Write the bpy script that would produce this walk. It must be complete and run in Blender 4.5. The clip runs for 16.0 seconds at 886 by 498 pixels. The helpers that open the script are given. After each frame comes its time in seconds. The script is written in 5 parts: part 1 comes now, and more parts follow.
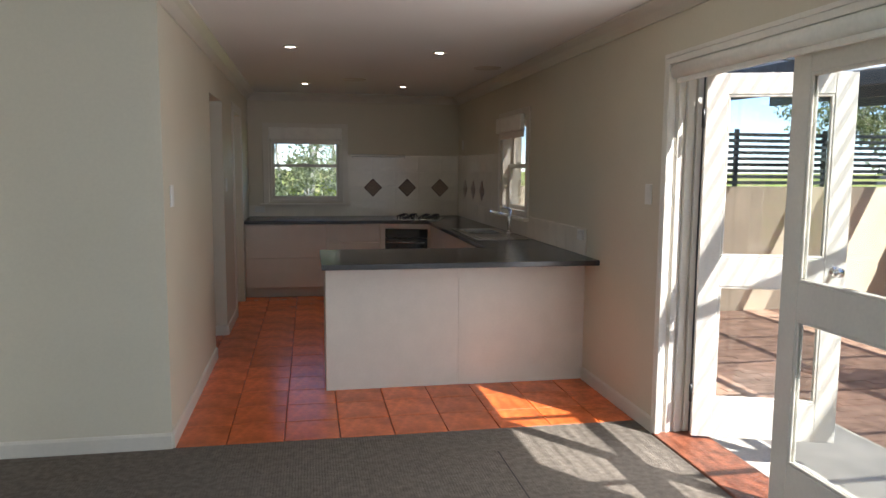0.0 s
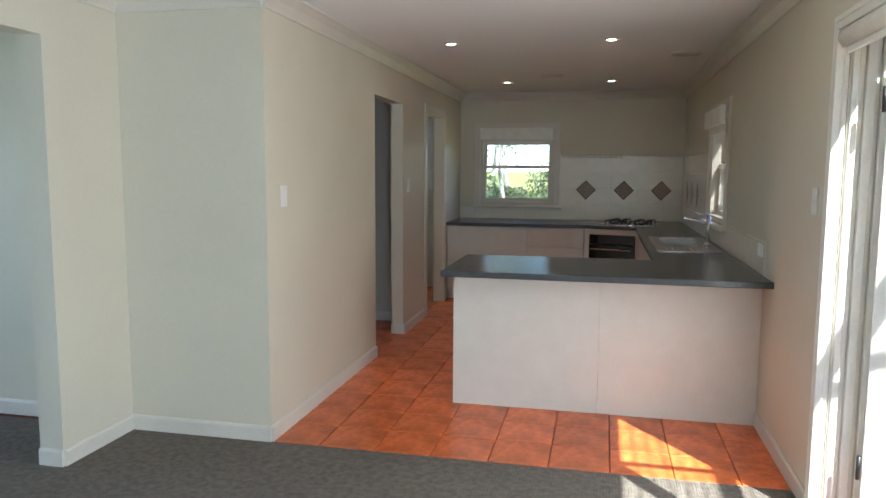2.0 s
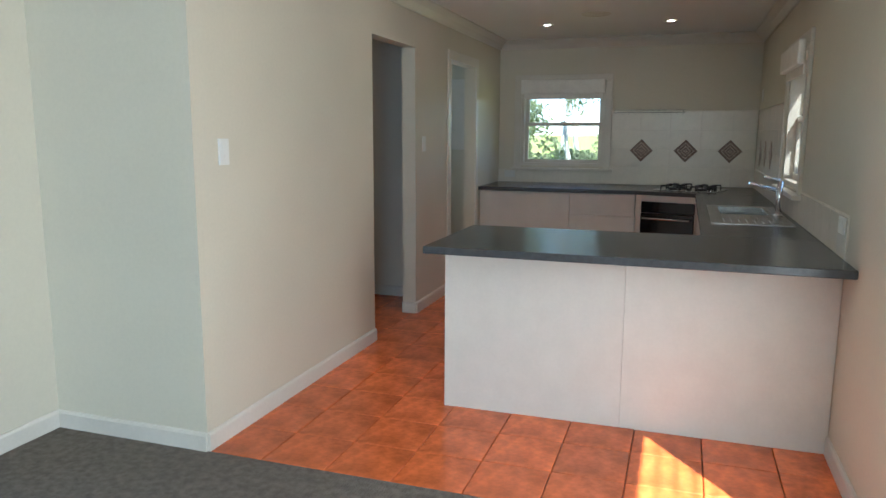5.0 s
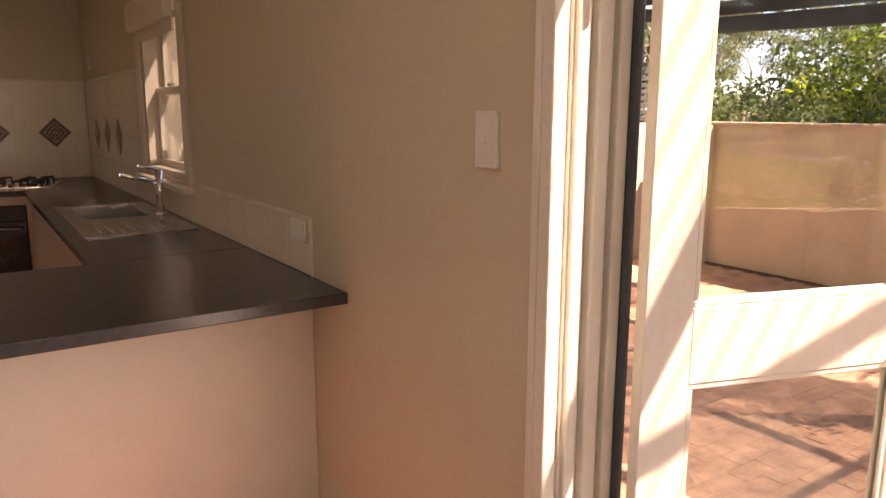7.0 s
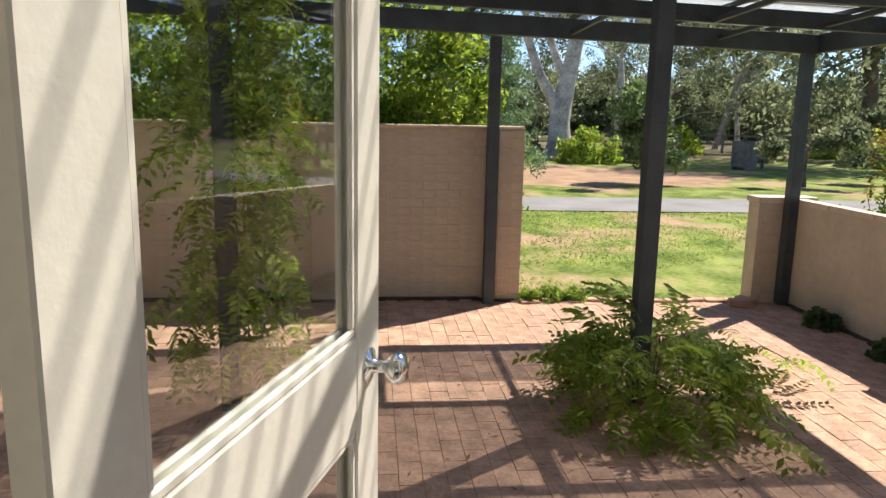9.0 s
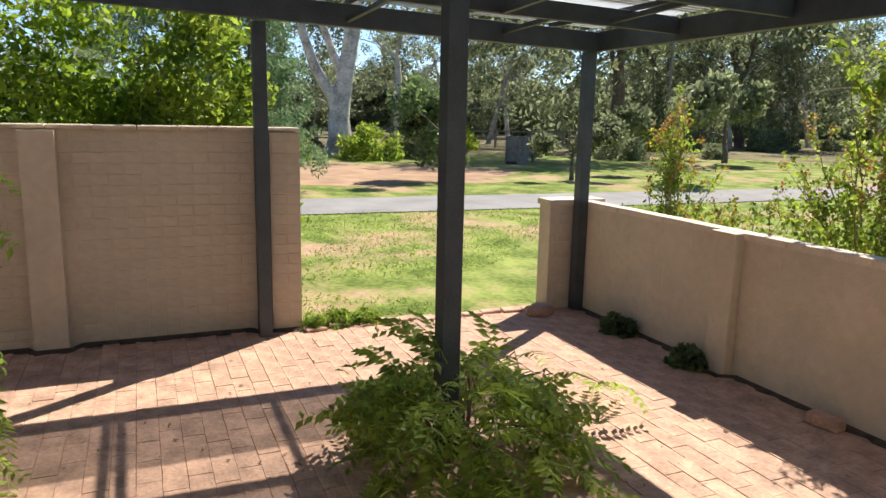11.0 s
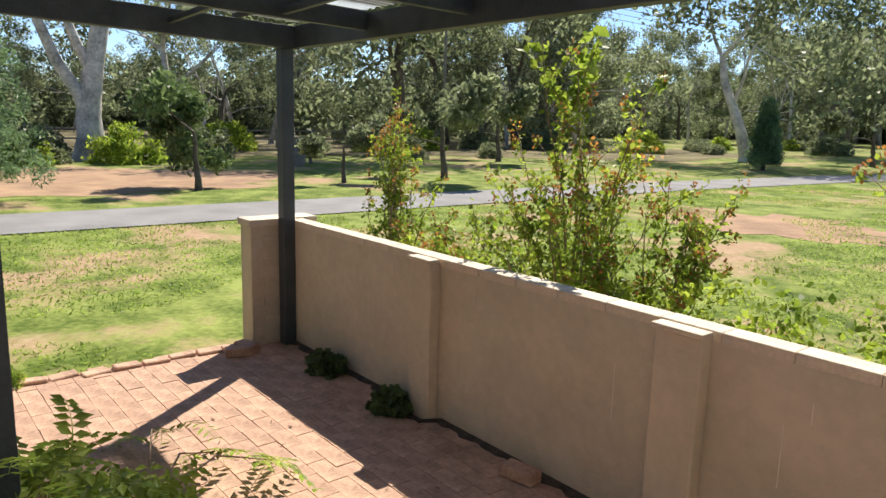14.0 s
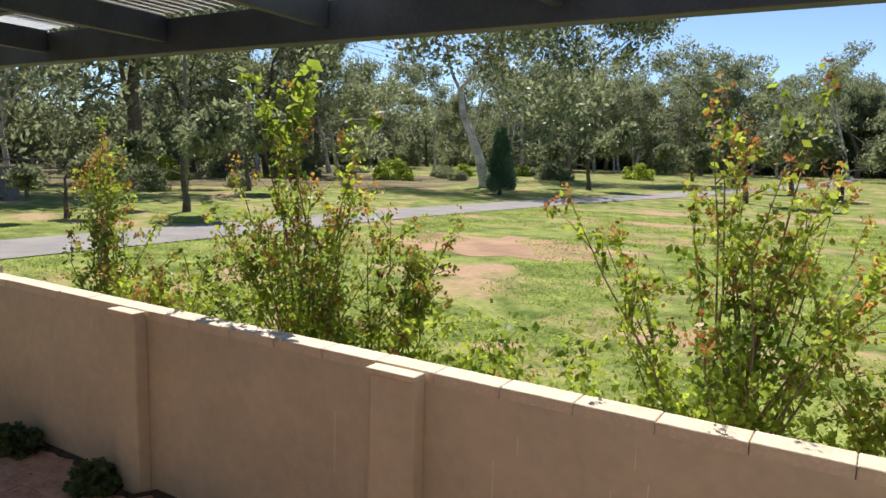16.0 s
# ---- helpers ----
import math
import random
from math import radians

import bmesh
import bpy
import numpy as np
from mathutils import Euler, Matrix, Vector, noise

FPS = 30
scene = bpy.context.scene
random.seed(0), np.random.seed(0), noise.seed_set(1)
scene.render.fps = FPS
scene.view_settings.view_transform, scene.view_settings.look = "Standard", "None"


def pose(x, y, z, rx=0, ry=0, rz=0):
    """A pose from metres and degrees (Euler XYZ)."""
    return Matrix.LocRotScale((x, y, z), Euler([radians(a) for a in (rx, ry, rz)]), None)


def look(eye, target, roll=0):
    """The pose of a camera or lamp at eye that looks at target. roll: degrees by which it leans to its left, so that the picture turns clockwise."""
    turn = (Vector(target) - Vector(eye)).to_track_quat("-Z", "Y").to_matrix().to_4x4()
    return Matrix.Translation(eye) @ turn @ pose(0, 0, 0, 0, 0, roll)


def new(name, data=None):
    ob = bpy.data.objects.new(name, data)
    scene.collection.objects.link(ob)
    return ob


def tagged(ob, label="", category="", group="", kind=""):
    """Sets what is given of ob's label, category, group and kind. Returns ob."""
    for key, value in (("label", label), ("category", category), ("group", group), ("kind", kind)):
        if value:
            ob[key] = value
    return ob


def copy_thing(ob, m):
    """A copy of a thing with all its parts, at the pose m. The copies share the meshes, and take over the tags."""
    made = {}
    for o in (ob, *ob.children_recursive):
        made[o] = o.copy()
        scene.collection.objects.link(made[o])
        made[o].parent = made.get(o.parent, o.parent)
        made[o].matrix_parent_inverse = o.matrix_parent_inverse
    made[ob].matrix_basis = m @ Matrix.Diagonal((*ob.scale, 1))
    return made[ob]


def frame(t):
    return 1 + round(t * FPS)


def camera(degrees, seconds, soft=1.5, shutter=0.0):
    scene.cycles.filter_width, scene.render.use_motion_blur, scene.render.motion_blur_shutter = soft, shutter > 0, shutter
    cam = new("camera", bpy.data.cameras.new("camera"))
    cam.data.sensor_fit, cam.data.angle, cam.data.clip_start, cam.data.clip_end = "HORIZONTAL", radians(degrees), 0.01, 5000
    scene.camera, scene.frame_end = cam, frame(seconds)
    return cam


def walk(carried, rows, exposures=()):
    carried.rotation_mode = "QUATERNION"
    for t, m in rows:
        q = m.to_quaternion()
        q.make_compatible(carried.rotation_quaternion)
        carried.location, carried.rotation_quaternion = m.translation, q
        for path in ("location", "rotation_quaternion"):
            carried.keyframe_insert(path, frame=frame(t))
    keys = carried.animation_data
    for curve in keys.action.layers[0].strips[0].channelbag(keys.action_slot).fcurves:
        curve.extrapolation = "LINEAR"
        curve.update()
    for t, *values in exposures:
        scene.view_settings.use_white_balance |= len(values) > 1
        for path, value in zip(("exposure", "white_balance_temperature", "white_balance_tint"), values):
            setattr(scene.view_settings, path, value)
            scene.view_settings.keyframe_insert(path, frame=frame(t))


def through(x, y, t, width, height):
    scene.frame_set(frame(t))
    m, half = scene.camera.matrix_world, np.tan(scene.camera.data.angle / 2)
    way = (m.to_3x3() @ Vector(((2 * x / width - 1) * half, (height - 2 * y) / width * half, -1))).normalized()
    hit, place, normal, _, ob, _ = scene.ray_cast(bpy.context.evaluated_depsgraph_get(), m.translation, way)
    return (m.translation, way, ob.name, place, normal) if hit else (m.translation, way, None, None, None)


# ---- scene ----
# eye x, y, z in metres; yaw, pitch, roll in degrees
cam = camera(63.5, 16.0)
ROWS = [
    (0.0, 0.387, 0.362, 1.502, -10.55, -6.38, -0.42),
    (0.5, 0.659, 0.433, 1.489, -2.72, -6.31, -0.33),
    (1.0, 0.923, 0.543, 1.491, 2.76, -6.29, -0.23),
    (1.5, 1.170, 0.644, 1.492, 7.48, -6.30, -0.22),
    (2.0, 1.388, 0.752, 1.499, 12.55, -6.37, -0.31),
    (2.5, 1.555, 0.906, 1.489, 16.98, -6.43, -0.35),
    (3.0, 1.698, 1.026, 1.496, 20.06, -6.41, -0.31),
    (5.5, 1.552, 1.973, 1.421, 16.86, -10.15, -0.57),
    (6.0, 1.455, 2.319, 1.415, 5.75, -10.15, -0.52),
    (6.5, 1.389, 2.693, 1.420, -13.67, -10.47, -0.38),
    (7.0, 1.390, 3.009, 1.422, -33.98, -10.82, -0.08),
    (7.5, 1.394, 3.276, 1.377, -53.58, -9.84, -0.64),
    (8.0, 1.528, 3.489, 1.371, -73.78, -10.00, -0.81),
    (8.5, 1.735, 3.622, 1.374, -85.52, -10.30, -1.18),
    (9.0, 1.975, 3.677, 1.386, -95.57, -10.42, -1.16),
    (9.5, 2.215, 3.645, 1.382, -104.96, -10.48, -1.07),
    (12.0, 3.035, 3.120, 1.472, -113.45, -10.37, -1.32),
    (12.5, 3.064, 2.874, 1.488, -113.68, -10.29, -1.37),
    (13.0, 3.073, 2.658, 1.490, -114.90, -10.39, -1.10),
    (13.5, 3.151, 2.452, 1.499, -120.39, -10.33, -1.34),
    (14.0, 3.173, 2.314, 1.510, -128.79, -10.18, -1.48),
    (14.5, 3.147, 2.195, 1.528, -135.63, -10.00, -1.46),
    (15.0, 3.124, 2.089, 1.544, -140.43, -9.56, -1.39),
    (15.5, 3.125, 2.045, 1.558, -144.64, -8.83, -1.58),
    (16.0, 3.138, 2.021, 1.567, -147.99, -7.55, -1.59),
]
walk(cam, [(t, pose(x, y, z, 90 + pitch, roll, yaw)) for t, x, y, z, yaw, pitch, roll in ROWS],
     exposures=[(0.0, 1.73, 6000, 14), (0.5, 2.28, 5650, 8), (1.5, 2.42, 5600, 7), (3.2, 2.55, 5550, 7), (5.5, 2.64, 5350, 4), (6.1, 2.66, 5400, 4), (6.5, 2.62, 6000, 13), (7.0, 2.0, 9000, 38), (7.5, 1.2, 7900, 24), (7.9, 0.97, 6500, 6), (8.5, 0.86, 6550, 9), (9.5, 0.85, 6600, 12), (12.0, 0.95, 6550, 10), (14.0, 0.74, 6600, 10), (16.0, 0.6, 6600, 12)])

# ---- world and sun ----
SUN = Vector((0.495, -0.685, 1.0)).normalized()
world = bpy.data.worlds.new("sky")
scene.world = world
world.use_nodes = True
wt = world.node_tree
sky = wt.nodes.new("ShaderNodeTexSky")
sky.sky_type = "NISHITA"
sky.sun_disc = False
sky.air_density, sky.dust_density, sky.ozone_density = 0.9, 0.03, 3.0
sky.altitude = 2500
sky.sun_elevation = math.asin(SUN.z)
sky.sun_rotation = math.atan2(SUN.x, SUN.y)
wt.links.new(sky.outputs[0], wt.nodes["Background"].inputs[0])
wt.nodes["Background"].inputs[1].default_value = 0.105
sun = new("sun", bpy.data.lights.new("sun", "SUN"))
sun.data.energy, sun.data.angle, sun.data.color = 4.8, radians(0.5), (1.0, 0.95, 0.84)
sun.matrix_world = look((0, 0, 30), Vector((0, 0, 30)) - SUN)


# area lamps added in place of daylight: living room windows, laundry window, open french door
SKYBLUE, SUNLIT = (0.64, 0.80, 1.0), (1.0, 0.965, 0.90)
for name, m, w, h, power, tone in (("window_light", pose(2.37, -1.1, 1.3, -90, 0, -90), 2.3, 1.4, 50, SKYBLUE), ("window_light", pose(-4.86, 2.9, 1.3, -90, 0, 90), 2.3, 1.4, 6, SKYBLUE),
                             ("window_light", pose(-1.4, 9.70, 1.47, -90, 0, 0), 0.66, 0.9, 2.5, SKYBLUE), ("door_light", pose(2.288, 3.50, 1.05, -90, 0, -90), 0.72, 1.8, 6.5, SUNLIT)):
    lamp = new(name, bpy.data.lights.new(name, "AREA"))
    lamp.data.shape, lamp.data.size, lamp.data.size_y, lamp.data.energy, lamp.data.color = "RECTANGLE", w, h, power, tone
    lamp.matrix_world = m


# ---- materials ----
def material(name, colour, rough=0.6, metal=0.0, vary=0.12, scale=6.0, fine=60.0, bump=0.1, bump_scale=80.0, spec=0.5,
             second=None, object_random=0.0, island_random=0.0, coat=0.0):
    m = bpy.data.materials.new(name)
    m.use_nodes = True
    nt = m.node_tree
    b = nt.nodes["Principled BSDF"]
    b.inputs["Roughness"].default_value = rough
    b.inputs["Metallic"].default_value = metal
    b.inputs["Specular IOR Level"].default_value = spec
    b.inputs["Coat Weight"].default_value = coat
    co = nt.nodes.new("ShaderNodeTexCoord")
    n1 = nt.nodes.new("ShaderNodeTexNoise")
    n1.inputs["Scale"].default_value, n1.inputs["Detail"].default_value = scale, 4
    n2 = nt.nodes.new("ShaderNodeTexNoise")
    n2.inputs["Scale"].default_value, n2.inputs["Detail"].default_value = fine, 3
    nt.links.new(co.outputs["Object"], n1.inputs["Vector"])
    nt.links.new(co.outputs["Object"], n2.inputs["Vector"])
    mix = nt.nodes.new("ShaderNodeMix")
    mix.data_type = "RGBA"
    dark = [c * (1 - vary) for c in colour]
    light = second or [min(1, c * (1 + vary)) for c in colour]
    mix.inputs[6].default_value, mix.inputs[7].default_value = (*dark, 1), (*light, 1)
    add = nt.nodes.new("ShaderNodeMath")
    add.operation = "MULTIPLY_ADD"
    nt.links.new(n2.outputs[0], add.inputs[0])
    add.inputs[1].default_value = 0.6
    sub = nt.nodes.new("ShaderNodeMath")
    sub.operation = "ADD"
    nt.links.new(n1.outputs[0], sub.inputs[0])
    sub.inputs[1].default_value = -0.3
    nt.links.new(sub.outputs[0], add.inputs[2])
    ramp = nt.nodes.new("ShaderNodeMapRange")
    ramp.inputs[1].default_value, ramp.inputs[2].default_value = 0.3, 0.7
    nt.links.new(add.outputs[0], ramp.inputs[0])
    nt.links.new(ramp.outputs[0], mix.inputs[0])
    out = mix.outputs[2]
    for amount, node, socket in ((object_random, "ShaderNodeObjectInfo", "Random"), (island_random, "ShaderNodeNewGeometry", "Random Per Island")):
        if amount:
            info = nt.nodes.new(node)
            mr = nt.nodes.new("ShaderNodeMapRange")
            mr.inputs[3].default_value, mr.inputs[4].default_value = 1 - amount, 1 + amount
            nt.links.new(info.outputs[socket], mr.inputs[0])
            mul = nt.nodes.new("ShaderNodeMix")
            mul.data_type, mul.blend_type = "RGBA", "MULTIPLY"
            mul.inputs[0].default_value = 1
            nt.links.new(out, mul.inputs[6])
            nt.links.new(mr.outputs[0], mul.inputs[7])
            out = mul.outputs[2]
    nt.links.new(out, b.inputs["Base Color"])
    if bump:
        n3 = nt.nodes.new("ShaderNodeTexNoise")
        n3.inputs["Scale"].default_value, n3.inputs["Detail"].default_value = bump_scale, 5
        nt.links.new(co.outputs["Object"], n3.inputs["Vector"])
        bp = nt.nodes.new("ShaderNodeBump")
        bp.inputs["Strength"].default_value, bp.inputs["Distance"].default_value = bump, 0.01
        nt.links.new(n3.outputs[0], bp.inputs["Height"])
        nt.links.new(bp.outputs[0], b.inputs["Normal"])
    return m


def glass_material(name, tint=(1, 1, 1)):
    m = bpy.data.materials.new(name)
    m.use_nodes = True
    nt = m.node_tree
    nt.nodes.remove(nt.nodes["Principled BSDF"])
    tr = nt.nodes.new("ShaderNodeBsdfTransparent")
    tr.inputs[0].default_value = (*tint, 1)
    gl = nt.nodes.new("ShaderNodeBsdfGlossy")
    gl.inputs["Roughness"].default_value = 0.01
    lw = nt.nodes.new("ShaderNodeLayerWeight")
    lw.inputs[0].default_value = 0.5
    pw = nt.nodes.new("ShaderNodeMath")
    pw.operation = "POWER"
    pw.inputs[1].default_value = 4.0
    nt.links.new(lw.outputs["Facing"], pw.inputs[0])
    fr = nt.nodes.new("ShaderNodeMath")
    fr.operation = "MULTIPLY_ADD"
    fr.inputs[1].default_value, fr.inputs[2].default_value = 0.94, 0.045
    nt.links.new(pw.outputs[0], fr.inputs[0])
    mx = nt.nodes.new("ShaderNodeMixShader")
    nt.links.new(fr.outputs[0], mx.inputs[0])
    nt.links.new(tr.outputs[0], mx.inputs[1])
    nt.links.new(gl.outputs[0], mx.inputs[2])
    nt.links.new(mx.outputs[0], nt.nodes["Material Output"].inputs[0])
    return m


def leaf_material(name, colour, second, through=0.4, rough=0.45):
    m = material(name, colour, rough, vary=0.3, scale=1.2, fine=7.0, bump=0, second=second, island_random=0.35, spec=0.3)
    nt = m.node_tree
    b = nt.nodes["Principled BSDF"]
    tl = nt.nodes.new("ShaderNodeBsdfTranslucent")
    nt.links.new(b.inputs["Base Color"].links[0].from_socket, tl.inputs[0])
    mx = nt.nodes.new("ShaderNodeMixShader")
    mx.inputs[0].default_value = through
    nt.links.new(b.outputs[0], mx.inputs[1])
    nt.links.new(tl.outputs[0], mx.inputs[2])
    nt.links.new(mx.outputs[0], nt.nodes["Material Output"].inputs[0])
    return m


def lamp_material(name, colour, strength):
    m = bpy.data.materials.new(name)
    m.use_nodes = True
    b = m.node_tree.nodes["Principled BSDF"]
    b.inputs["Emission Color"].default_value = (*colour, 1)
    b.inputs["Emission Strength"].default_value = strength
    return m


WALL = material("cream_wall_paint", (0.60, 0.538, 0.41), 0.5, vary=0.03, scale=1.5, bump=0.05, bump_scale=140)
CEIL = material("white_ceiling_paint", (0.78, 0.76, 0.72), 0.7, vary=0.02, scale=1.0, bump=0.03, bump_scale=90)
TRIM = material("cream_gloss_trim", (0.63, 0.575, 0.48), 0.3, vary=0.04, scale=3, bump=0.04, bump_scale=40)
def ribbed(m, scale, strength):
    """Adds fine woven ribs to a material's relief."""
    nt = m.node_tree
    bump = next(n for n in nt.nodes if n.type == "BUMP")
    co = next(n for n in nt.nodes if n.type == "TEX_COORD")
    wave = nt.nodes.new("ShaderNodeTexWave")
    wave.inputs["Scale"].default_value, wave.inputs["Distortion"].default_value = scale, 1.5
    nt.links.new(co.outputs["Object"], wave.inputs["Vector"])
    b2 = nt.nodes.new("ShaderNodeBump")
    b2.inputs["Strength"].default_value, b2.inputs["Distance"].default_value = strength, 0.006
    nt.links.new(wave.outputs[1], b2.inputs["Height"])
    nt.links.new(bump.outputs[0], b2.inputs["Normal"])
    nt.links.new(b2.outputs[0], nt.nodes["Principled BSDF"].inputs["Normal"])
    return m


CARPET = material("grey_brown_carpet", (0.195, 0.166, 0.134), 0.95, vary=0.22, scale=30.0, fine=240, bump=0.9, bump_scale=330, spec=0.1)
GROUT = material("brown_grout", (0.22, 0.07, 0.035), 0.9, vary=0.2, scale=20, bump=0.2)
TERRA = material("terracotta_tile", (0.60, 0.13, 0.03), 0.21, vary=0.3, scale=5, fine=28, bump=0.12, bump_scale=22, object_random=0.16, spec=0.5)
LAMIN = material("dark_grey_laminate", (0.045, 0.045, 0.047), 0.24, vary=0.2, scale=60, fine=500, bump=0.03, bump_scale=300)
ribbed(CARPET, 22.0, 0.35)
CABIN = material("off_white_cabinet_laminate", (0.62, 0.575, 0.50), 0.45, vary=0.03, scale=8, bump=0.05, bump_scale=200)
TILEW = material("cream_glazed_tile", (0.74, 0.68, 0.57), 0.22, vary=0.03, scale=10, bump=0.04, bump_scale=30, object_random=0.03)
GROUTW = material("pale_grout", (0.66, 0.60, 0.50), 0.9, vary=0.1)
DIAMD = material("slate_brown_decor_tile", (0.19, 0.125, 0.09), 0.4, vary=0.4, scale=40, fine=160, bump=0.25, bump_scale=90)
DIAML = material("pale_stone_relief", (0.40, 0.32, 0.25), 0.5, vary=0.3, scale=60, bump=0.2, bump_scale=120)
STEEL = material("brushed_stainless_steel", (0.62, 0.62, 0.60), 0.25, metal=1.0, vary=0.08, scale=12, bump=0.05, bump_scale=160)
CHROME = material("polished_chrome", (0.75, 0.75, 0.75), 0.08, metal=1.0, vary=0.03, bump=0)
BLACK = material("black_enamel_iron", (0.012, 0.012, 0.012), 0.4, vary=0.3, bump=0.1)
OVENG = material("dark_oven_glass", (0.012, 0.012, 0.013), 0.06, vary=0.2, bump=0)
PLAST = material("white_switch_plastic", (0.70, 0.68, 0.62), 0.35, vary=0.02, bump=0)
GLASS = glass_material("clear_glass", (0.93, 0.95, 0.94))
DOORP = material("cream_gloss_door_paint", (0.75, 0.705, 0.62), 0.35, vary=0.05, scale=4, bump=0.08, bump_scale=50)
STEELBLUE = material("weathered_slate_blue_paint", (0.052, 0.064, 0.074), 0.55, vary=0.25, scale=5, bump=0.15, bump_scale=60)
MERBAU = material("worn_red_hardwood", (0.20, 0.065, 0.032), 0.45, vary=0.45, scale=14, bump=0.25, bump_scale=70)
BLIND = material("ivory_blind_fabric", (0.80, 0.76, 0.68), 0.8, vary=0.05, scale=10, bump=0.15, bump_scale=220)
MASON = material("cream_painted_masonry", (0.57, 0.475, 0.355), 0.75, vary=0.10, scale=2.2, fine=18, bump=0.35, bump_scale=45, object_random=0.04)
CAPP = material("pale_painted_coping", (0.62, 0.51, 0.39), 0.75, vary=0.15, scale=5, bump=0.35, bump_scale=50, object_random=0.06)
PAVER = material("salmon_clay_paver", (0.46, 0.28, 0.195), 0.85, vary=0.28, scale=6, fine=45, bump=0.4, bump_scale=60, object_random=0.09, island_random=0.09)
SOIL = material("sandy_joint_soil", (0.41, 0.245, 0.17), 0.95, vary=0.4, scale=9, bump=0.6)
CONC = material("pale_concrete", (0.58, 0.53, 0.45), 0.8, vary=0.15, scale=4, bump=0.2)
GLOW = lamp_material("downlight_glow", (1.0, 0.86, 0.66), 14.0)
BARK = material("pale_gum_bark", (0.50, 0.46, 0.42), 0.85, vary=0.45, scale=1.6, fine=9, bump=0.4, bump_scale=12)
GREYBARK = material("grey_flaking_bark", (0.30, 0.265, 0.23), 0.88, vary=0.4, scale=2, fine=10, bump=0.5, bump_scale=12)
DARKBARK = material("dark_fissured_bark", (0.12, 0.095, 0.075), 0.9, vary=0.4, scale=3, fine=14, bump=0.6, bump_scale=14)
STEM = material("tan_twig_bark", (0.24, 0.165, 0.105), 0.8, vary=0.3, scale=20, bump=0.3)
GUMLEAF = leaf_material("olive_gum_leaves", (0.16, 0.195, 0.10), (0.325, 0.36, 0.195), 0.65)
DARKLEAF = leaf_material("deep_green_leaves", (0.09, 0.15, 0.055), (0.20, 0.27, 0.10), 0.45)
HEDGELEAF = leaf_material("bright_creeper_leaves", (0.16, 0.29, 0.025), (0.42, 0.52, 0.05), 0.6)
FERNLEAF = leaf_material("fresh_frond_leaves", (0.21, 0.35, 0.05), (0.48, 0.56, 0.10), 0.62)
CONIFER = leaf_material("blue_green_needles", (0.12, 0.21, 0.10), (0.25, 0.36, 0.17), 0.5)
MYRLEAF = leaf_material("yellow_green_shrub_leaves", (0.19, 0.31, 0.035), (0.50, 0.57, 0.08), 0.62)
REDLEAF = leaf_material("russet_new_leaves", (0.36, 0.14, 0.06), (0.62, 0.30, 0.07), 0.5)
BLADE = leaf_material("lawn_grass_blades", (0.24, 0.36, 0.06), (0.42, 0.52, 0.11), 0.65)


# ---- mesh tools ----
def part(name, bm, mat, parent=None, label=""):
    me = bpy.data.meshes.new(name)
    bm.normal_update()
    bm.to_mesh(me)
    bm.free()
    me.materials.append(mat)
    ob = new(name, me)
    if parent is not None:
        ob.parent = parent
    if label:
        ob["label"] = label
    return ob


def thing(name, label, category, m=None, group="", kind=""):
    ob = new(name)
    if m is not None:
        ob.matrix_basis = m
    return tagged(ob, label, category, group, kind)


def box(lo, hi, bevel=0.0, segments=2, bm=None, m=None):
    bm2 = bmesh.new()
    vs = [bm2.verts.new((x, y, z)) for z in (lo[2], hi[2]) for y in (lo[1], hi[1]) for x in (lo[0], hi[0])]
    for f in ((0, 2, 3, 1), (4, 5, 7, 6), (0, 1, 5, 4), (2, 6, 7, 3), (0, 4, 6, 2), (1, 3, 7, 5)):
        bm2.faces.new([vs[i] for i in f])
    if bevel:
        bmesh.ops.bevel(bm2, geom=list(bm2.edges), offset=bevel, segments=segments, affect="EDGES", profile=0.5)
    if m is not None:
        bm2.transform(m)
    if bm is None:
        return bm2
    return merge(bm, bm2)


def merge(bm, other):
    me = bpy.data.meshes.new("join")
    other.to_mesh(me)
    other.free()
    bm.from_mesh(me)
    bpy.data.meshes.remove(me)
    return bm


def tube(points, radii, sides=10, bm=None, cap=True, smooth=True):
    """A tube along points with a radius at each."""
    bm = bm or bmesh.new()
    pts = [Vector(p) for p in points]
    if not hasattr(radii, "__len__"):
        radii = [radii] * len(pts)
    rings = []
    side = None
    for i, p in enumerate(pts):
        d = (pts[min(i + 1, len(pts) - 1)] - pts[max(i - 1, 0)]).normalized()
        if side is None:
            side = d.orthogonal().normalized()
        side = (side - d * side.dot(d)).normalized()
        up = d.cross(side)
        rings.append([bm.verts.new(p + radii[i] * (math.cos(a) * side + math.sin(a) * up)) for a in (2 * math.pi * k / sides for k in range(sides))])
    for a, b in zip(rings, rings[1:]):
        for k in range(sides):
            f = bm.faces.new((a[k], a[(k + 1) % sides], b[(k + 1) % sides], b[k]))
            f.smooth = smooth
    if cap:
        bm.faces.new(rings[0][::-1])
        bm.faces.new(rings[-1])
    return bm


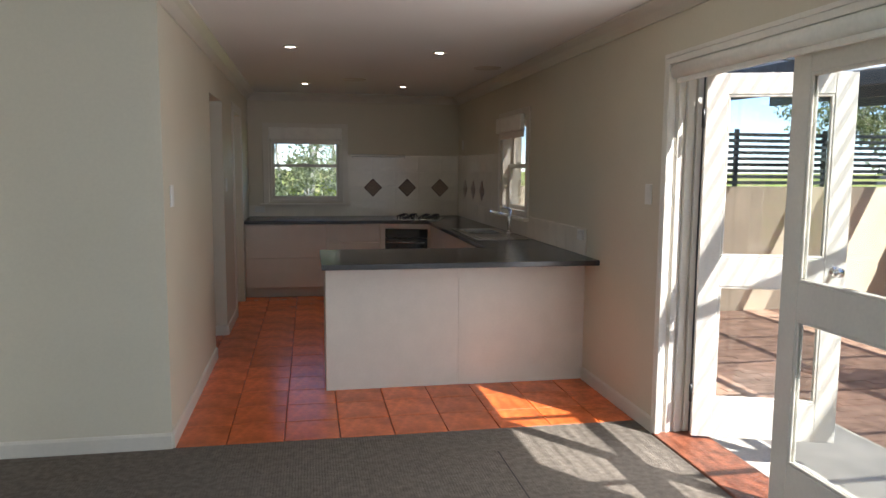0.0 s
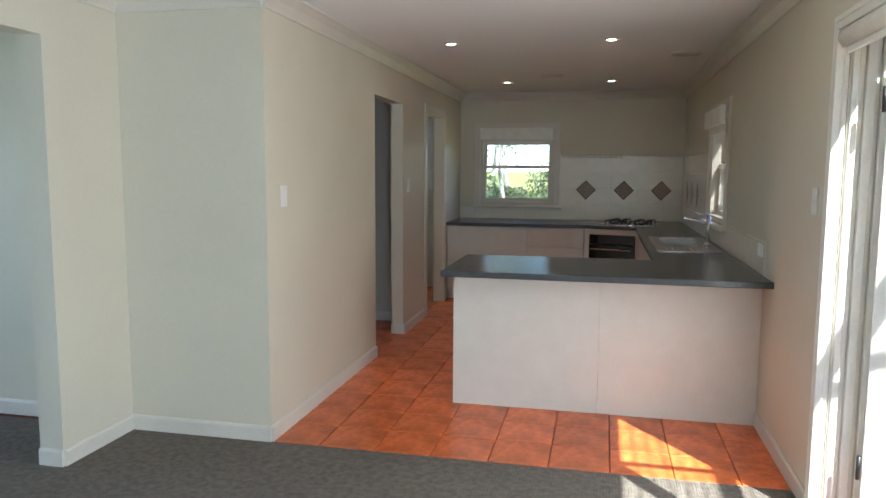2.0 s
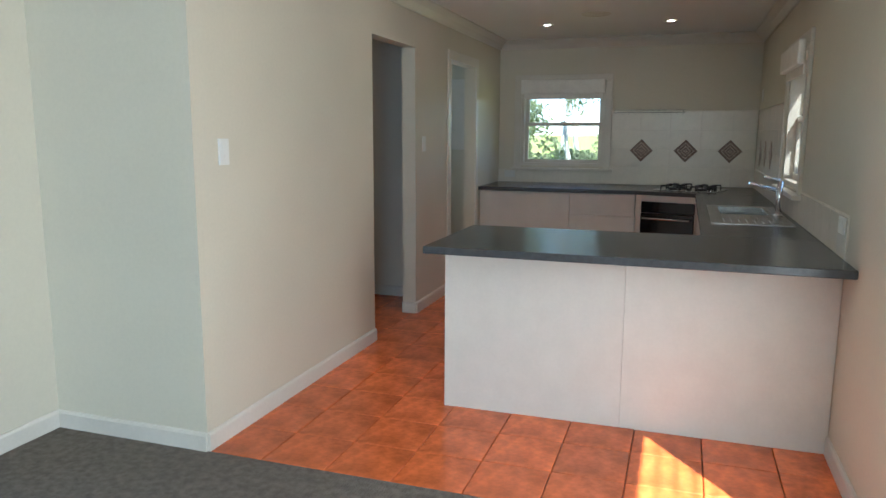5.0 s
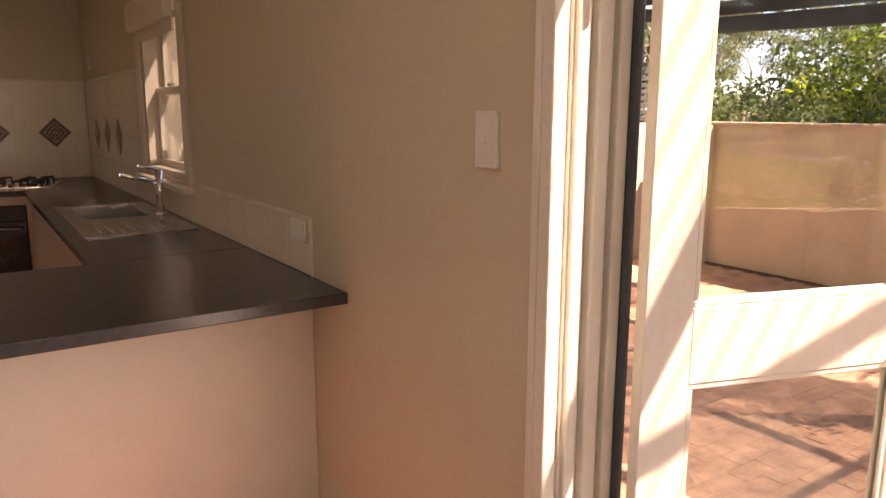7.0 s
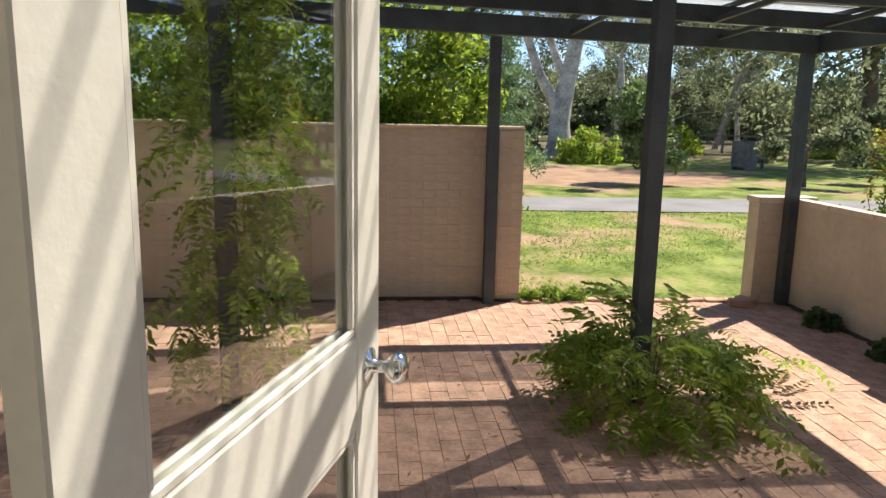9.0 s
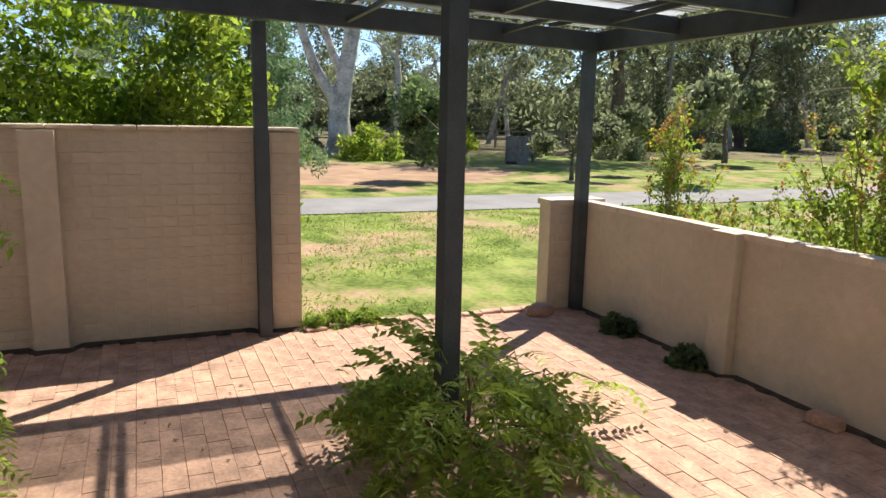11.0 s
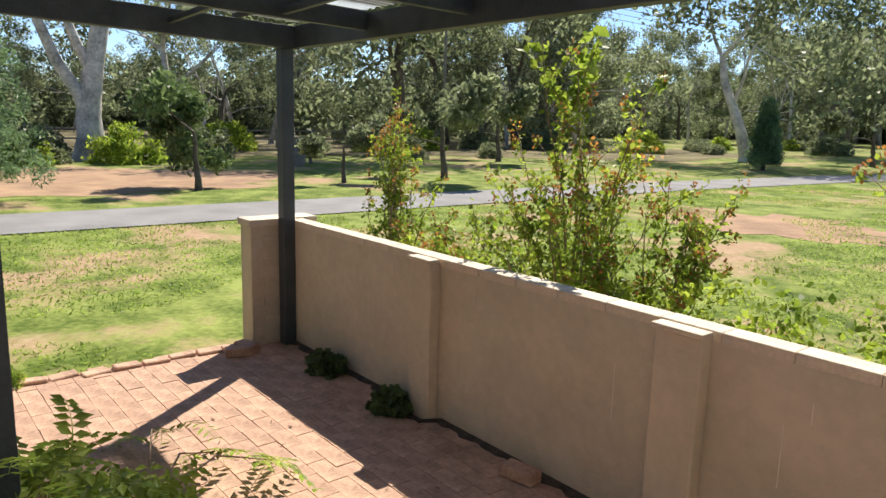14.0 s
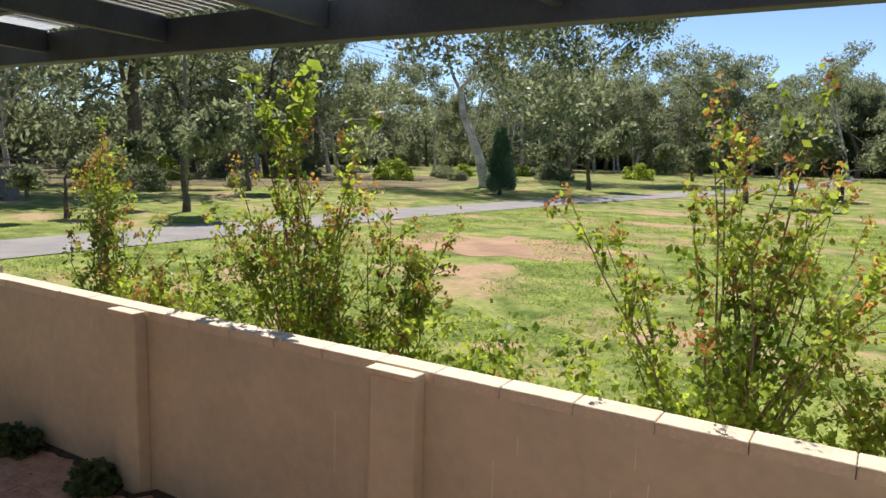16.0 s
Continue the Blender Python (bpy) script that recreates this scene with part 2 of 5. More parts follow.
def lathe(profile, sides=20, m=None):
    """Turns a profile of (radius, z) round z."""
    bm = bmesh.new()
    rings = [[bm.verts.new((max(r, 1e-4) * math.cos(2 * math.pi * k / sides), max(r, 1e-4) * math.sin(2 * math.pi * k / sides), z)) for k in range(sides)] for r, z in profile]
    for a, b in zip(rings, rings[1:]):
        for k in range(sides):
            bm.faces.new((a[k], a[(k + 1) % sides], b[(k + 1) % sides], b[k])).smooth = True
    bm.faces.new(rings[0][::-1])
    bm.faces.new(rings[-1])
    if m is not None:
        bm.transform(m)
    return bm


def prism(outline, z0, z1, bevel=0.0):
    """An upright prism on an outline of (x, y), counter-clockwise."""
    bm = bmesh.new()
    lo = [bm.verts.new((x, y, z0)) for x, y in outline]
    hi = [bm.verts.new((x, y, z1)) for x, y in outline]
    bm.faces.new(lo[::-1])
    bm.faces.new(hi)
    n = len(lo)
    for i in range(n):
        bm.faces.new((lo[i], lo[(i + 1) % n], hi[(i + 1) % n], hi[i]))
    if bevel:
        bmesh.ops.bevel(bm, geom=list(bm.edges), offset=bevel, segments=2, affect="EDGES", profile=0.5)
    return bm


def wall(name, along, plane, thick, span, z0, z1, openings=(), mat=None, label="", category="wall"):
    """A wall along 'x' or 'y' from its plane through its thickness, with openings (a, b, bottom, top) that go through."""
    us = sorted({span[0], span[1], *[v for o in openings for v in o[:2]]})
    zs = sorted({z0, z1, *[v for o in openings for v in o[2:]]})
    solid = lambda i, j: 0 <= i < len(us) - 1 and 0 <= j < len(zs) - 1 and not any(
        o[0] - 1e-6 <= us[i] and us[i + 1] <= o[1] + 1e-6 and o[2] - 1e-6 <= zs[j] and zs[j + 1] <= o[3] + 1e-6 for o in openings)
    bm = bmesh.new()
    at = lambda u, w, z: (u, w, z) if along == "x" else (w, u, z)
    near, far = plane, plane + thick
    quad = lambda *p: bm.faces.new([bm.verts.new(at(*q)) for q in p])
    for i in range(len(us) - 1):
        for j in range(len(zs) - 1):
            if not solid(i, j):
                continue
            a, b, c, d = us[i], us[i + 1], zs[j], zs[j + 1]
            quad((a, near, c), (b, near, c), (b, near, d), (a, near, d))
            quad((a, far, c), (a, far, d), (b, far, d), (b, far, c))
            if not solid(i - 1, j):
                quad((a, near, c), (a, near, d), (a, far, d), (a, far, c))
            if not solid(i + 1, j):
                quad((b, near, c), (b, far, c), (b, far, d), (b, near, d))
            if not solid(i, j - 1):
                quad((a, near, c), (a, far, c), (b, far, c), (b, near, c))
            if not solid(i, j + 1):
                quad((a, near, d), (b, near, d), (b, far, d), (a, far, d))
    bmesh.ops.remove_doubles(bm, verts=bm.verts, dist=1e-5)
    bmesh.ops.recalc_face_normals(bm, faces=bm.faces)
    return tagged(part(name, bm, mat or WALL), label, category, kind="structure")


def plain(name, bm, mat, label, category, kind="structure"):
    return tagged(part(name, bm, mat), label, category, kind=kind)


def strip(profile, path_a, path_b):
    """A moulding: a profile of (out, z) swept straight between two (x, y, nx, ny) ends; n is the way out of the wall."""
    bm = bmesh.new()
    ends = [[bm.verts.new((x + o * nx, y + o * ny, z)) for o, z in profile] for x, y, nx, ny in (path_a, path_b)]
    n = len(profile)
    for i in range(n):
        bm.faces.new((ends[0][i], ends[0][(i + 1) % n], ends[1][(i + 1) % n], ends[1][i]))
    bm.faces.new(ends[0][::-1])
    bm.faces.new(ends[1])
    bmesh.ops.recalc_face_normals(bm, faces=bm.faces)
    return bm


# ---- large structure ----
X_L, X_R, Y_B, Y_TILE, H = -0.35, 2.31, 9.57, 4.255, 2.42
PATIO = -0.345
wall("wall_east", "y", X_R, 0.20, (-2.6, 9.77), -0.4, H, [(-2.3, 0.1, 0.55, 2.05), (2.27, 4.03, 0.0, 2.10), (6.56, 7.42, 1.09, 1.98)], label="cream painted plaster wall with door and window openings")
wall("wall_north", "x", Y_B, 0.20, (-2.6, X_R), -0.4, H, [(-0.10, 0.80, 1.08, 1.98), (-1.75, -1.05, 1.0, 1.95)], label="cream painted kitchen end wall with a window opening")
wall("wall_west", "y", X_L - 0.11, 0.11, (4.255, Y_B), 0, H, [(6.12, 6.92, 0.0, 2.07), (7.78, 8.58, 0.0, 2.06)], label="cream painted plaster wall with two door openings")
wall("wall_return", "x", 4.255, 0.11, (-1.25, X_L - 0.11), 0, H, label="short cream painted return wall")
wall("wall_pillar", "y", -1.345, 0.135, (-2.6, 4.32), 0, H, [(1.2, 3.71, 0.0, 2.12)], label="cream painted wall with a wide square opening")
wall("wall_south", "x", -2.8, 0.2, (-4.8, X_R + 0.2), -0.4, H, label="cream painted plaster wall")
wall("wall_far_room_north", "x", 4.32, 0.046, (-4.8, -1.37), 0, H, label="cream painted wall of the next room")
wall("wall_far_room_west", "y", -5.0, 0.2, (-2.8, 9.77), -0.4, H, [(1.7, 4.1, 0.55, 2.05)], label="cream painted wall of the next room")
wall("wall_hall_west", "y", -1.75, 0.1, (4.366, 7.45), 0, H, label="cream painted hall wall")
wall("wall_hall_north", "x", 7.45, 0.1, (-2.6, X_L - 0.11), 0, H, label="cream painted partition wall")
wall("wall_laundry_west", "y", -2.6, 0.1, (7.55, Y_B), 0, H, label="cream painted laundry wall")
plain("ceiling", box((-5.0, -2.8, H), (X_R + 0.2, 9.77, H + 0.12)), CEIL, "flat white painted plasterboard ceiling", "ceiling")
plain("floor_slab", box((-5.0, -2.8, -0.4), (X_R + 0.2, 9.77, -0.012)), GROUT, "mortar bed under the floor finishes", "floor")
plain("floor_carpet", box((-4.8, -2.6, -0.012), (X_R, Y_TILE, 0.006), 0.003, 1), CARPET, "grey brown loop pile carpet", "carpet")

# mouldings
CORN = [(0, H - 0.095), (0.012, H - 0.095), (0.02, H - 0.08), (0.045, H - 0.045), (0.08, H - 0.02), (0.095, H - 0.012), (0.095, H), (0, H)]
SKIRT = [(0, 0.0), (0.014, 0.0), (0.014, 0.078), (0.008, 0.09), (0, 0.092)]


def mouldings(name, profile, runs, label, category):
    bm = bmesh.new()
    for a, b in runs:
        merge(bm, strip(profile, a, b))
    return plain(name, bm, TRIM, label, category)


mouldings("trim_cornice", CORN, [
    ((X_L, 4.255, 1, 0), (X_L, Y_B, 1, 0)), ((X_L, Y_B, 0, -1), (X_R, Y_B, 0, -1)), ((X_R, -2.6, -1, 0), (X_R, Y_B, -1, 0)),
    ((-1.21, 4.255, 0, -1), (X_L, 4.255, 0, -1)), ((-1.21, -2.6, 1, 0), (-1.21, 4.255, 1, 0)), ((-1.21, -2.6, 0, 1), (X_R, -2.6, 0, 1))],
    "white cove cornice between wall and ceiling", "cornice")
mouldings("baseboard", SKIRT, [
    ((X_L, 4.255, 1, 0), (X_L, 6.12, 1, 0)), ((X_L, 6.92, 1, 0), (X_L, 7.78, 1, 0)), ((-1.21, 4.255, 0, -1), (X_L, 4.255, 0, -1)),
    ((-1.21, 3.71, 1, 0), (-1.21, 4.255, 1, 0)), ((-1.345, 3.71, 0, -1), (-1.21, 3.71, 0, -1)), ((X_R, 4.055, -1, 0), (X_R, 5.13, -1, 0)),
    ((X_R, -2.6, -1, 0), (X_R, 2.24, -1, 0)), ((-1.21, -2.6, 1, 0), (-1.21, 1.2, 1, 0)), ((-4.8, 4.32, 0, -1), (-1.37, 4.32, 0, -1)),
    ((-1.65, 4.37, 1, 0), (-1.65, 7.45, 1, 0)), ((-1.65, 7.45, 0, -1), (X_L - 0.11, 7.45, 0, -1)),
    ((X_L - 0.11, 6.92, 0, -1), (X_L, 6.92, 0, -1))],
    "white painted timber skirting board", "skirting")


# downlights
def downlight(x, y):
    t = thing("downlight", "round white recessed ceiling downlight, switched on", "downlight", pose(x, y, H), "kitchen downlights")
    part("bezel", lathe([(0.036, -0.001), (0.04, -0.006), (0.055, -0.005), (0.058, 0.0)], 28), TRIM, t)
    part("lens", lathe([(0.0, -0.002), (0.034, -0.002), (0.035, 0.0)], 24), GLOW, t, "glowing warm white lens")
    lamp = new("downlight_lamp", bpy.data.lights.new("downlight_lamp", "SPOT"))
    lamp.data.energy, lamp.data.color, lamp.data.spot_size, lamp.data.spot_blend, lamp.data.shadow_soft_size = 4.5, (1.0, 0.86, 0.68), radians(80), 1.0, 0.03
    lamp.matrix_world = pose(x, y, H - 0.02)
    return t


for x, y in ((0.26, 6.07), (1.42, 6.10), (0.36, 8.49), (1.445, 8.54)):
    downlight(x, y)

# kitchen benches
BT = 0.897
bench = thing("benchtop", "dark grey laminate benchtop in a U round the kitchen", "benchtop", pose(0, 0, 0))
for name, outline in (("peninsula_top", [(0.457, 4.875), (X_R - 0.001, 4.875), (X_R - 0.001, 5.742), (0.457, 5.742)]),
                      ("sink_top", [(1.735, 5.744), (X_R - 0.001, 5.744), (X_R - 0.001, 6.858), (1.735, 6.858)]),
                      ("sink_top", [(1.735, 6.860), (1.872, 6.860), (1.872, 7.398), (1.735, 7.398)]),
                      ("sink_top", [(2.188, 6.860), (X_R - 0.001, 6.860), (X_R - 0.001, 7.398), (2.188, 7.398)]),
                      ("sink_top", [(1.735, 7.400), (X_R - 0.001, 7.400), (X_R - 0.001, 8.548), (1.785, 8.548), (1.735, 8.49)]),
                      ("back_top", [(X_L + 0.001, 8.72), (1.215, 8.72), (1.785, 8.55), (X_R - 0.001, 8.55), (X_R - 0.001, Y_B - 0.001), (X_L + 0.001, Y_B - 0.001)])):
    part(name, prism(outline, BT - 0.036, BT, 0.004), LAMIN, bench)


def cabinet(name, label, x0, x1, y0, y1, doors, front):
    """A floor cabinet; doors: (u0, u1, z0, z1) fractions on its front face; front: '-y' or '-x'."""
    t = thing(name, label, "cabinet", pose(x0, y0, 0), "kitchen cabinets")
    w, d = x1 - x0, y1 - y0
    part("body", box((0, 0.02, 0.12), (w, d, BT - 0.037)), CABIN, t)
    part("kickboard", box((0.0, 0.07, 0.0), (w, 0.085, 0.12)), CABIN, t)
    for u0, u1, z0, z1 in doors:
        dd = part("door", box((u0 * w + 0.0015, 0, z0), (u1 * w - 0.0015, 0.018, z1), 0.002, 1), CABIN, t)
    return t


cabinet("floor_cabinet", "off-white laminate cabinet with two wide pot drawers", X_L + 0.01, 0.575, 8.75, Y_B - 0.01, [(0, 1, 0.125, 0.465), (0, 1, 0.47, 0.852)], "-y")
cabinet("floor_cabinet", "off-white laminate cabinet with three drawers", 0.577, 1.20, 8.75, Y_B - 0.01, [(0, 1, 0.125, 0.40), (0, 1, 0.405, 0.64), (0, 1, 0.645, 0.852)], "-y")
pen = thing("peninsula_panel", "off-white laminate back panels of the kitchen peninsula", "cabinet", pose(0, 0, 0))
for a, b in ((0.485, 1.3905), (1.3915, X_R - 0.002)):
    part("panel", box((a, 5.135, 0.002), (b, 5.153, BT - 0.037), 0.0015, 1), CABIN, pen)
part("end_panel", box((0.485, 5.1535, 0.002), (0.503, 5.70, BT - 0.037), 0.0015, 1), CABIN, pen)
part("kitchen_side", box((0.505, 5.66, 0.12), (1.70, 5.68, BT - 0.037)), CABIN, pen)
sinkcab = thing("sink_cabinet", "off-white laminate cabinet under the kitchen sink", "cabinet", pose(0, 0, 0), "kitchen cabinets")
part("body", box((1.785, 5.69, 0.12), (1.80, 8.52, BT - 0.037)), CABIN, sinkcab)
for a, b in ((5.70, 6.40), (6.405, 7.10), (7.105, 7.80), (7.805, 8.50)):
    part("door", box((1.765, a, 0.125), (1.783, b, 0.852), 0.002, 1), CABIN, sinkcab)

# oven set at a slant between the back run and the sink run
d = Vector((1.785 - 1.215, 8.55 - 8.72, 0))
ang = math.degrees(math.atan2(d.y, d.x))
W = d.length
ov = thing("corner_oven", "built-in electric oven with dark glass door and steel handle", "oven", pose(1.215, 8.745, 0, 0, 0, ang))
bm = box((-0.01, 0.0, 0.10), (0.045, 0.5, BT - 0.037), 0.002, 1)
for lo, hi in (((W - 0.045, 0.0, 0.10), (W - 0.002, 0.2, BT - 0.037)), ((0.0455, 0.002, 0.10), (W - 0.0455, 0.5, 0.235)), ((0.0455, 0.002, 0.80), (W - 0.0455, 0.5, BT - 0.037))):
    box(lo, hi, 0.002, 1, bm)
part("surround", bm, CABIN, ov)
part("control_panel", box((0.048, -0.004, 0.695), (W - 0.048, 0.3, 0.798), 0.003, 1), OVENG, ov, "dark glass control fascia")
part("door_glass", box((0.048, -0.012, 0.24), (W - 0.048, 0.02, 0.69), 0.004, 1), OVENG, ov, "dark glass oven door")
part("handle", tube([(0.075, -0.045, 0.645), (W - 0.075, -0.045, 0.645)], 0.010, 12), STEEL, ov, "steel bar handle")
for x in (0.10, W - 0.10):
    part("handle_post", tube([(x, -0.045, 0.645), (x, -0.010, 0.645)], 0.006, 8), STEEL, ov)

# wall tiling
def tile_field(name, label, along, plane, out, u0, u1, z0, z1, tw, th, skip=()):
    t = thing(name, label, "wall tiles", kind="structure")
    at = lambda u, w, z: (u, w, z) if along == "x" else (w, u, z)
    lo, hi = at(u0, min(plane, plane + out * 0.004), z0), at(u1, max(plane, plane + out * 0.004), z1)
    part("grout", box(lo, hi), GROUTW, t)
    shared = {}
    z = z0
    while z < z1 - 0.01:
        ze = min(z + th, z1)
        u = u0
        while u < u1 - 0.01:
            ue = min(u + tw, u1)
            if not any(u < s[1] - 1e-3 and ue > s[0] + 1e-3 and z < s[3] - 1e-3 and ze > s[2] + 1e-3 for s in skip):
                key = (round(ue - u, 3), round(ze - z, 3))
                if key not in shared:
                    a, b = at(0.001, 0.0, 0.001), at(key[0] - 0.001, 0.0075 , key[1] - 0.001)
                    bm = box(a, b, 0.0015, 1)
                    if out < 0:
                        bm.transform(Matrix.Scale(-1, 4, (0, 1, 0) if along == "x" else (1, 0, 0)))
                        bmesh.ops.reverse_faces(bm, faces=bm.faces)
                    me = bpy.data.meshes.new("tile")
                    bm.to_mesh(me)
                    bm.free()
                    me.materials.append(TILEW)
                    shared[key] = me
                ob = new("tile", shared[key])
                ob.parent = t
                ob.location = at(u, plane, z)
            u = ue
        z = ze
    return t


tile_field("wall_tiles_north", "cream glazed wall tiles behind the cooktop", "x", Y_B, -1, 0.875, X_R - 0.012, BT, 1.67, 0.3, 0.19, [])
tile_field("wall_tiles_north_low", "cream glazed wall tiles below the window", "x", Y_B, -1, X_L, 0.875, BT, 1.04, 0.2, 0.135)
tile_field("wall_tiles_east", "cream glazed wall tiles beside the window", "y", X_R, -1, 7.50, Y_B - 0.012, BT, 1.67, 0.3, 0.19)
tile_field("wall_tiles_east_low", "cream glazed splashback tiles along the sink", "y", X_R, -1, 5.125, 7.50, BT, 1.09, 0.2, 0.185)


def decor_tile(m):
    t = thing("decor_tile", "slate brown diamond tile with a pale carved relief", "decorative tile", m, "diamond feature tiles")
    h = 0.083
    part("base", box((-h, -0.004, -h), (h, 0.0, h), 0.002, 1), DIAMD, t)
    for s in (0.062, 0.038, 0.016):
        bm = bmesh.new()
        for k in range(4):
            merge(bm, box((-s, -0.0065, s - 0.009), (s, -0.0041, s), 0, m=Matrix.Rotation(k * math.pi / 2, 4, "Y")))
        part("relief", bm, DIAML, t)
    return t


for x in (1.19, 1.632, 2.06):
    decor_tile(pose(x, Y_B - 0.0078, 1.258) @ pose(0, 0, 0, 0, 45, 0))
for y in (9.12, 8.68, 8.24):
    decor_tile(pose(X_R - 0.0078, y, 1.258, 0, 0, -90) @ pose(0, 0, 0, 0, 45, 0))


# sash windows
def sash_window(name, m, w, h, deep, blind, label):
    """Frame in an opening w x h, its inside face at y 0 looking to -y."""
    t = tagged(new(name), label, "window", kind="structure")
    t.matrix_basis = m
    c = 0.075
    bm = box((-c, -0.022, h), (w + c, 0.0, h + c), 0.004, 1)
    for a, b in ((-c, 0.0), (w, w + c)):
        box((a, -0.022, -0.02), (b, 0.0, h), 0.004, 1, bm)
    part("architrave", bm, TRIM, t)
    part("window_sill", box((-c - 0.03, -0.06, -0.05), (w + c + 0.03, -0.0, -0.02), 0.006, 2), TRIM, t)
    fr = 0.03
    bm = box((0.0, 0.0, h - fr), (w, deep, h))
    box((0, 0, 0), (w, deep, fr), 0, 1, bm)
    box((0, 0, fr), (fr, deep, h - fr), 0, 1, bm)
    box((w - fr, 0, fr), (w, deep, h - fr), 0, 1, bm)
    part("window_frame", bm, TRIM, t)
    half = h / 2
    for k, (z0, z1, y0) in enumerate(((fr, half + 0.02, 0.06), (half - 0.02, h - fr, 0.10))):
        s = 0.038
        bm = box((fr, y0, z0), (w - fr, y0 + 0.035, z0 + s), 0.003, 1)
        box((fr, y0, z1 - s), (w - fr, y0 + 0.035, z1), 0.003, 1, bm)
        box((fr, y0, z0 + s), (fr + s, y0 + 0.035, z1 - s), 0.003, 1, bm)
        box((w - fr - s, y0, z0 + s), (w - fr, y0 + 0.035, z1 - s), 0.003, 1, bm)
        sash = part("sash", bm, TRIM, t)
        pane = part("pane", box((fr + s, y0 + 0.015, z0 + s), (w - fr - s, y0 + 0.019, z1 - s)), GLASS, sash)
        pane.visible_shadow = False
    part("latch", box((w / 2 - 0.03, 0.03, half + 0.02), (w / 2 + 0.03, 0.06, half + 0.035), 0.005, 1), STEEL, t, "small metal sash latch")
    if blind:
        bl = thing("roller_blind", "ivory fabric blind rolled up at the window head", "blind", m)
        part("fabric", box((0.0, -0.075, h - 0.13), (w, -0.03, h + 0.02), 0.014, 3), BLIND, bl)
        part("bottom_rail", box((0.03, -0.035, h - 0.185), (w - 0.03, -0.024, h - 0.12), 0.004, 1), BLIND, bl)
    return t


sash_window("window_1", pose(-0.10, Y_B, 1.08), 0.90, 0.90, 0.16, True, "white painted timber sash window at the kitchen end")
sash_window("window_2", pose(X_R, 7.42, 1.09, 0, 0, -90), 0.86, 0.89, 0.16, True, "white painted timber sash window over the sink")

# french doors
D_Y0, D_Y1, D_H = 2.27, 4.03, 2.10
fd = tagged(new("door_frame"), "cream painted stepped timber frame of the french doors", "door frame", kind="structure")
BANDS = ((-0.014, 0.020, 0.034), (0.0205, 0.046, 0.010), (0.0465, 0.052, 0.016), (0.0525, 0.083, 0.026), (0.0835, 0.106, 0.008), (0.1065, 0.146, 0.026), (0.1465, 0.166, 0.008), (0.1665, 0.20, 0.024))
for y, s in ((D_Y1, 1), (D_Y0, -1)):
    bm = bmesh.new()
    for x0, x1, out in BANDS:
        ya, yb = sorted((y, y - s * out))
        box((X_R + x0, ya, 0.0), (X_R + x1, yb, D_H), 0.005, 2, bm)
    ya, yb = sorted((y, y + s * 0.022))
    box((X_R - 0.014, ya + 0.0005, 0.0), (X_R - 0.0005, yb, D_H + 0.022), 0.004, 2, bm)
    part("jamb", bm, DOORP, fd)
    part("outer_stop", box((X_R + 0.201, min(y - s * 0.040, y + s * 0.06), 0.0), (X_R + 0.217, max(y - s * 0.040, y + s * 0.06), D_H + 0.05), 0.003, 1), STEELBLUE, fd, "slate blue outer frame")
bm = bmesh.new()
for x0, x1, out in BANDS:
    box((X_R + x0, D_Y0 + 0.035, D_H - out), (X_R + x1, D_Y1 - 0.035, D_H), 0.005, 2, bm)
box((X_R - 0.0145, D_Y0 - 0.022, D_H + 0.0005), (X_R - 0.0005, D_Y1 + 0.022, D_H + 0.024), 0.004, 2, bm)
part("head", bm, DOORP, fd)
plain("door_sill", box((X_R - 0.02, D_Y0 + 0.01, -0.03), (X_R + 0.27, D_Y1 - 0.01, 0.018), 0.008, 2), MERBAU, "worn red hardwood door sill", "sill")


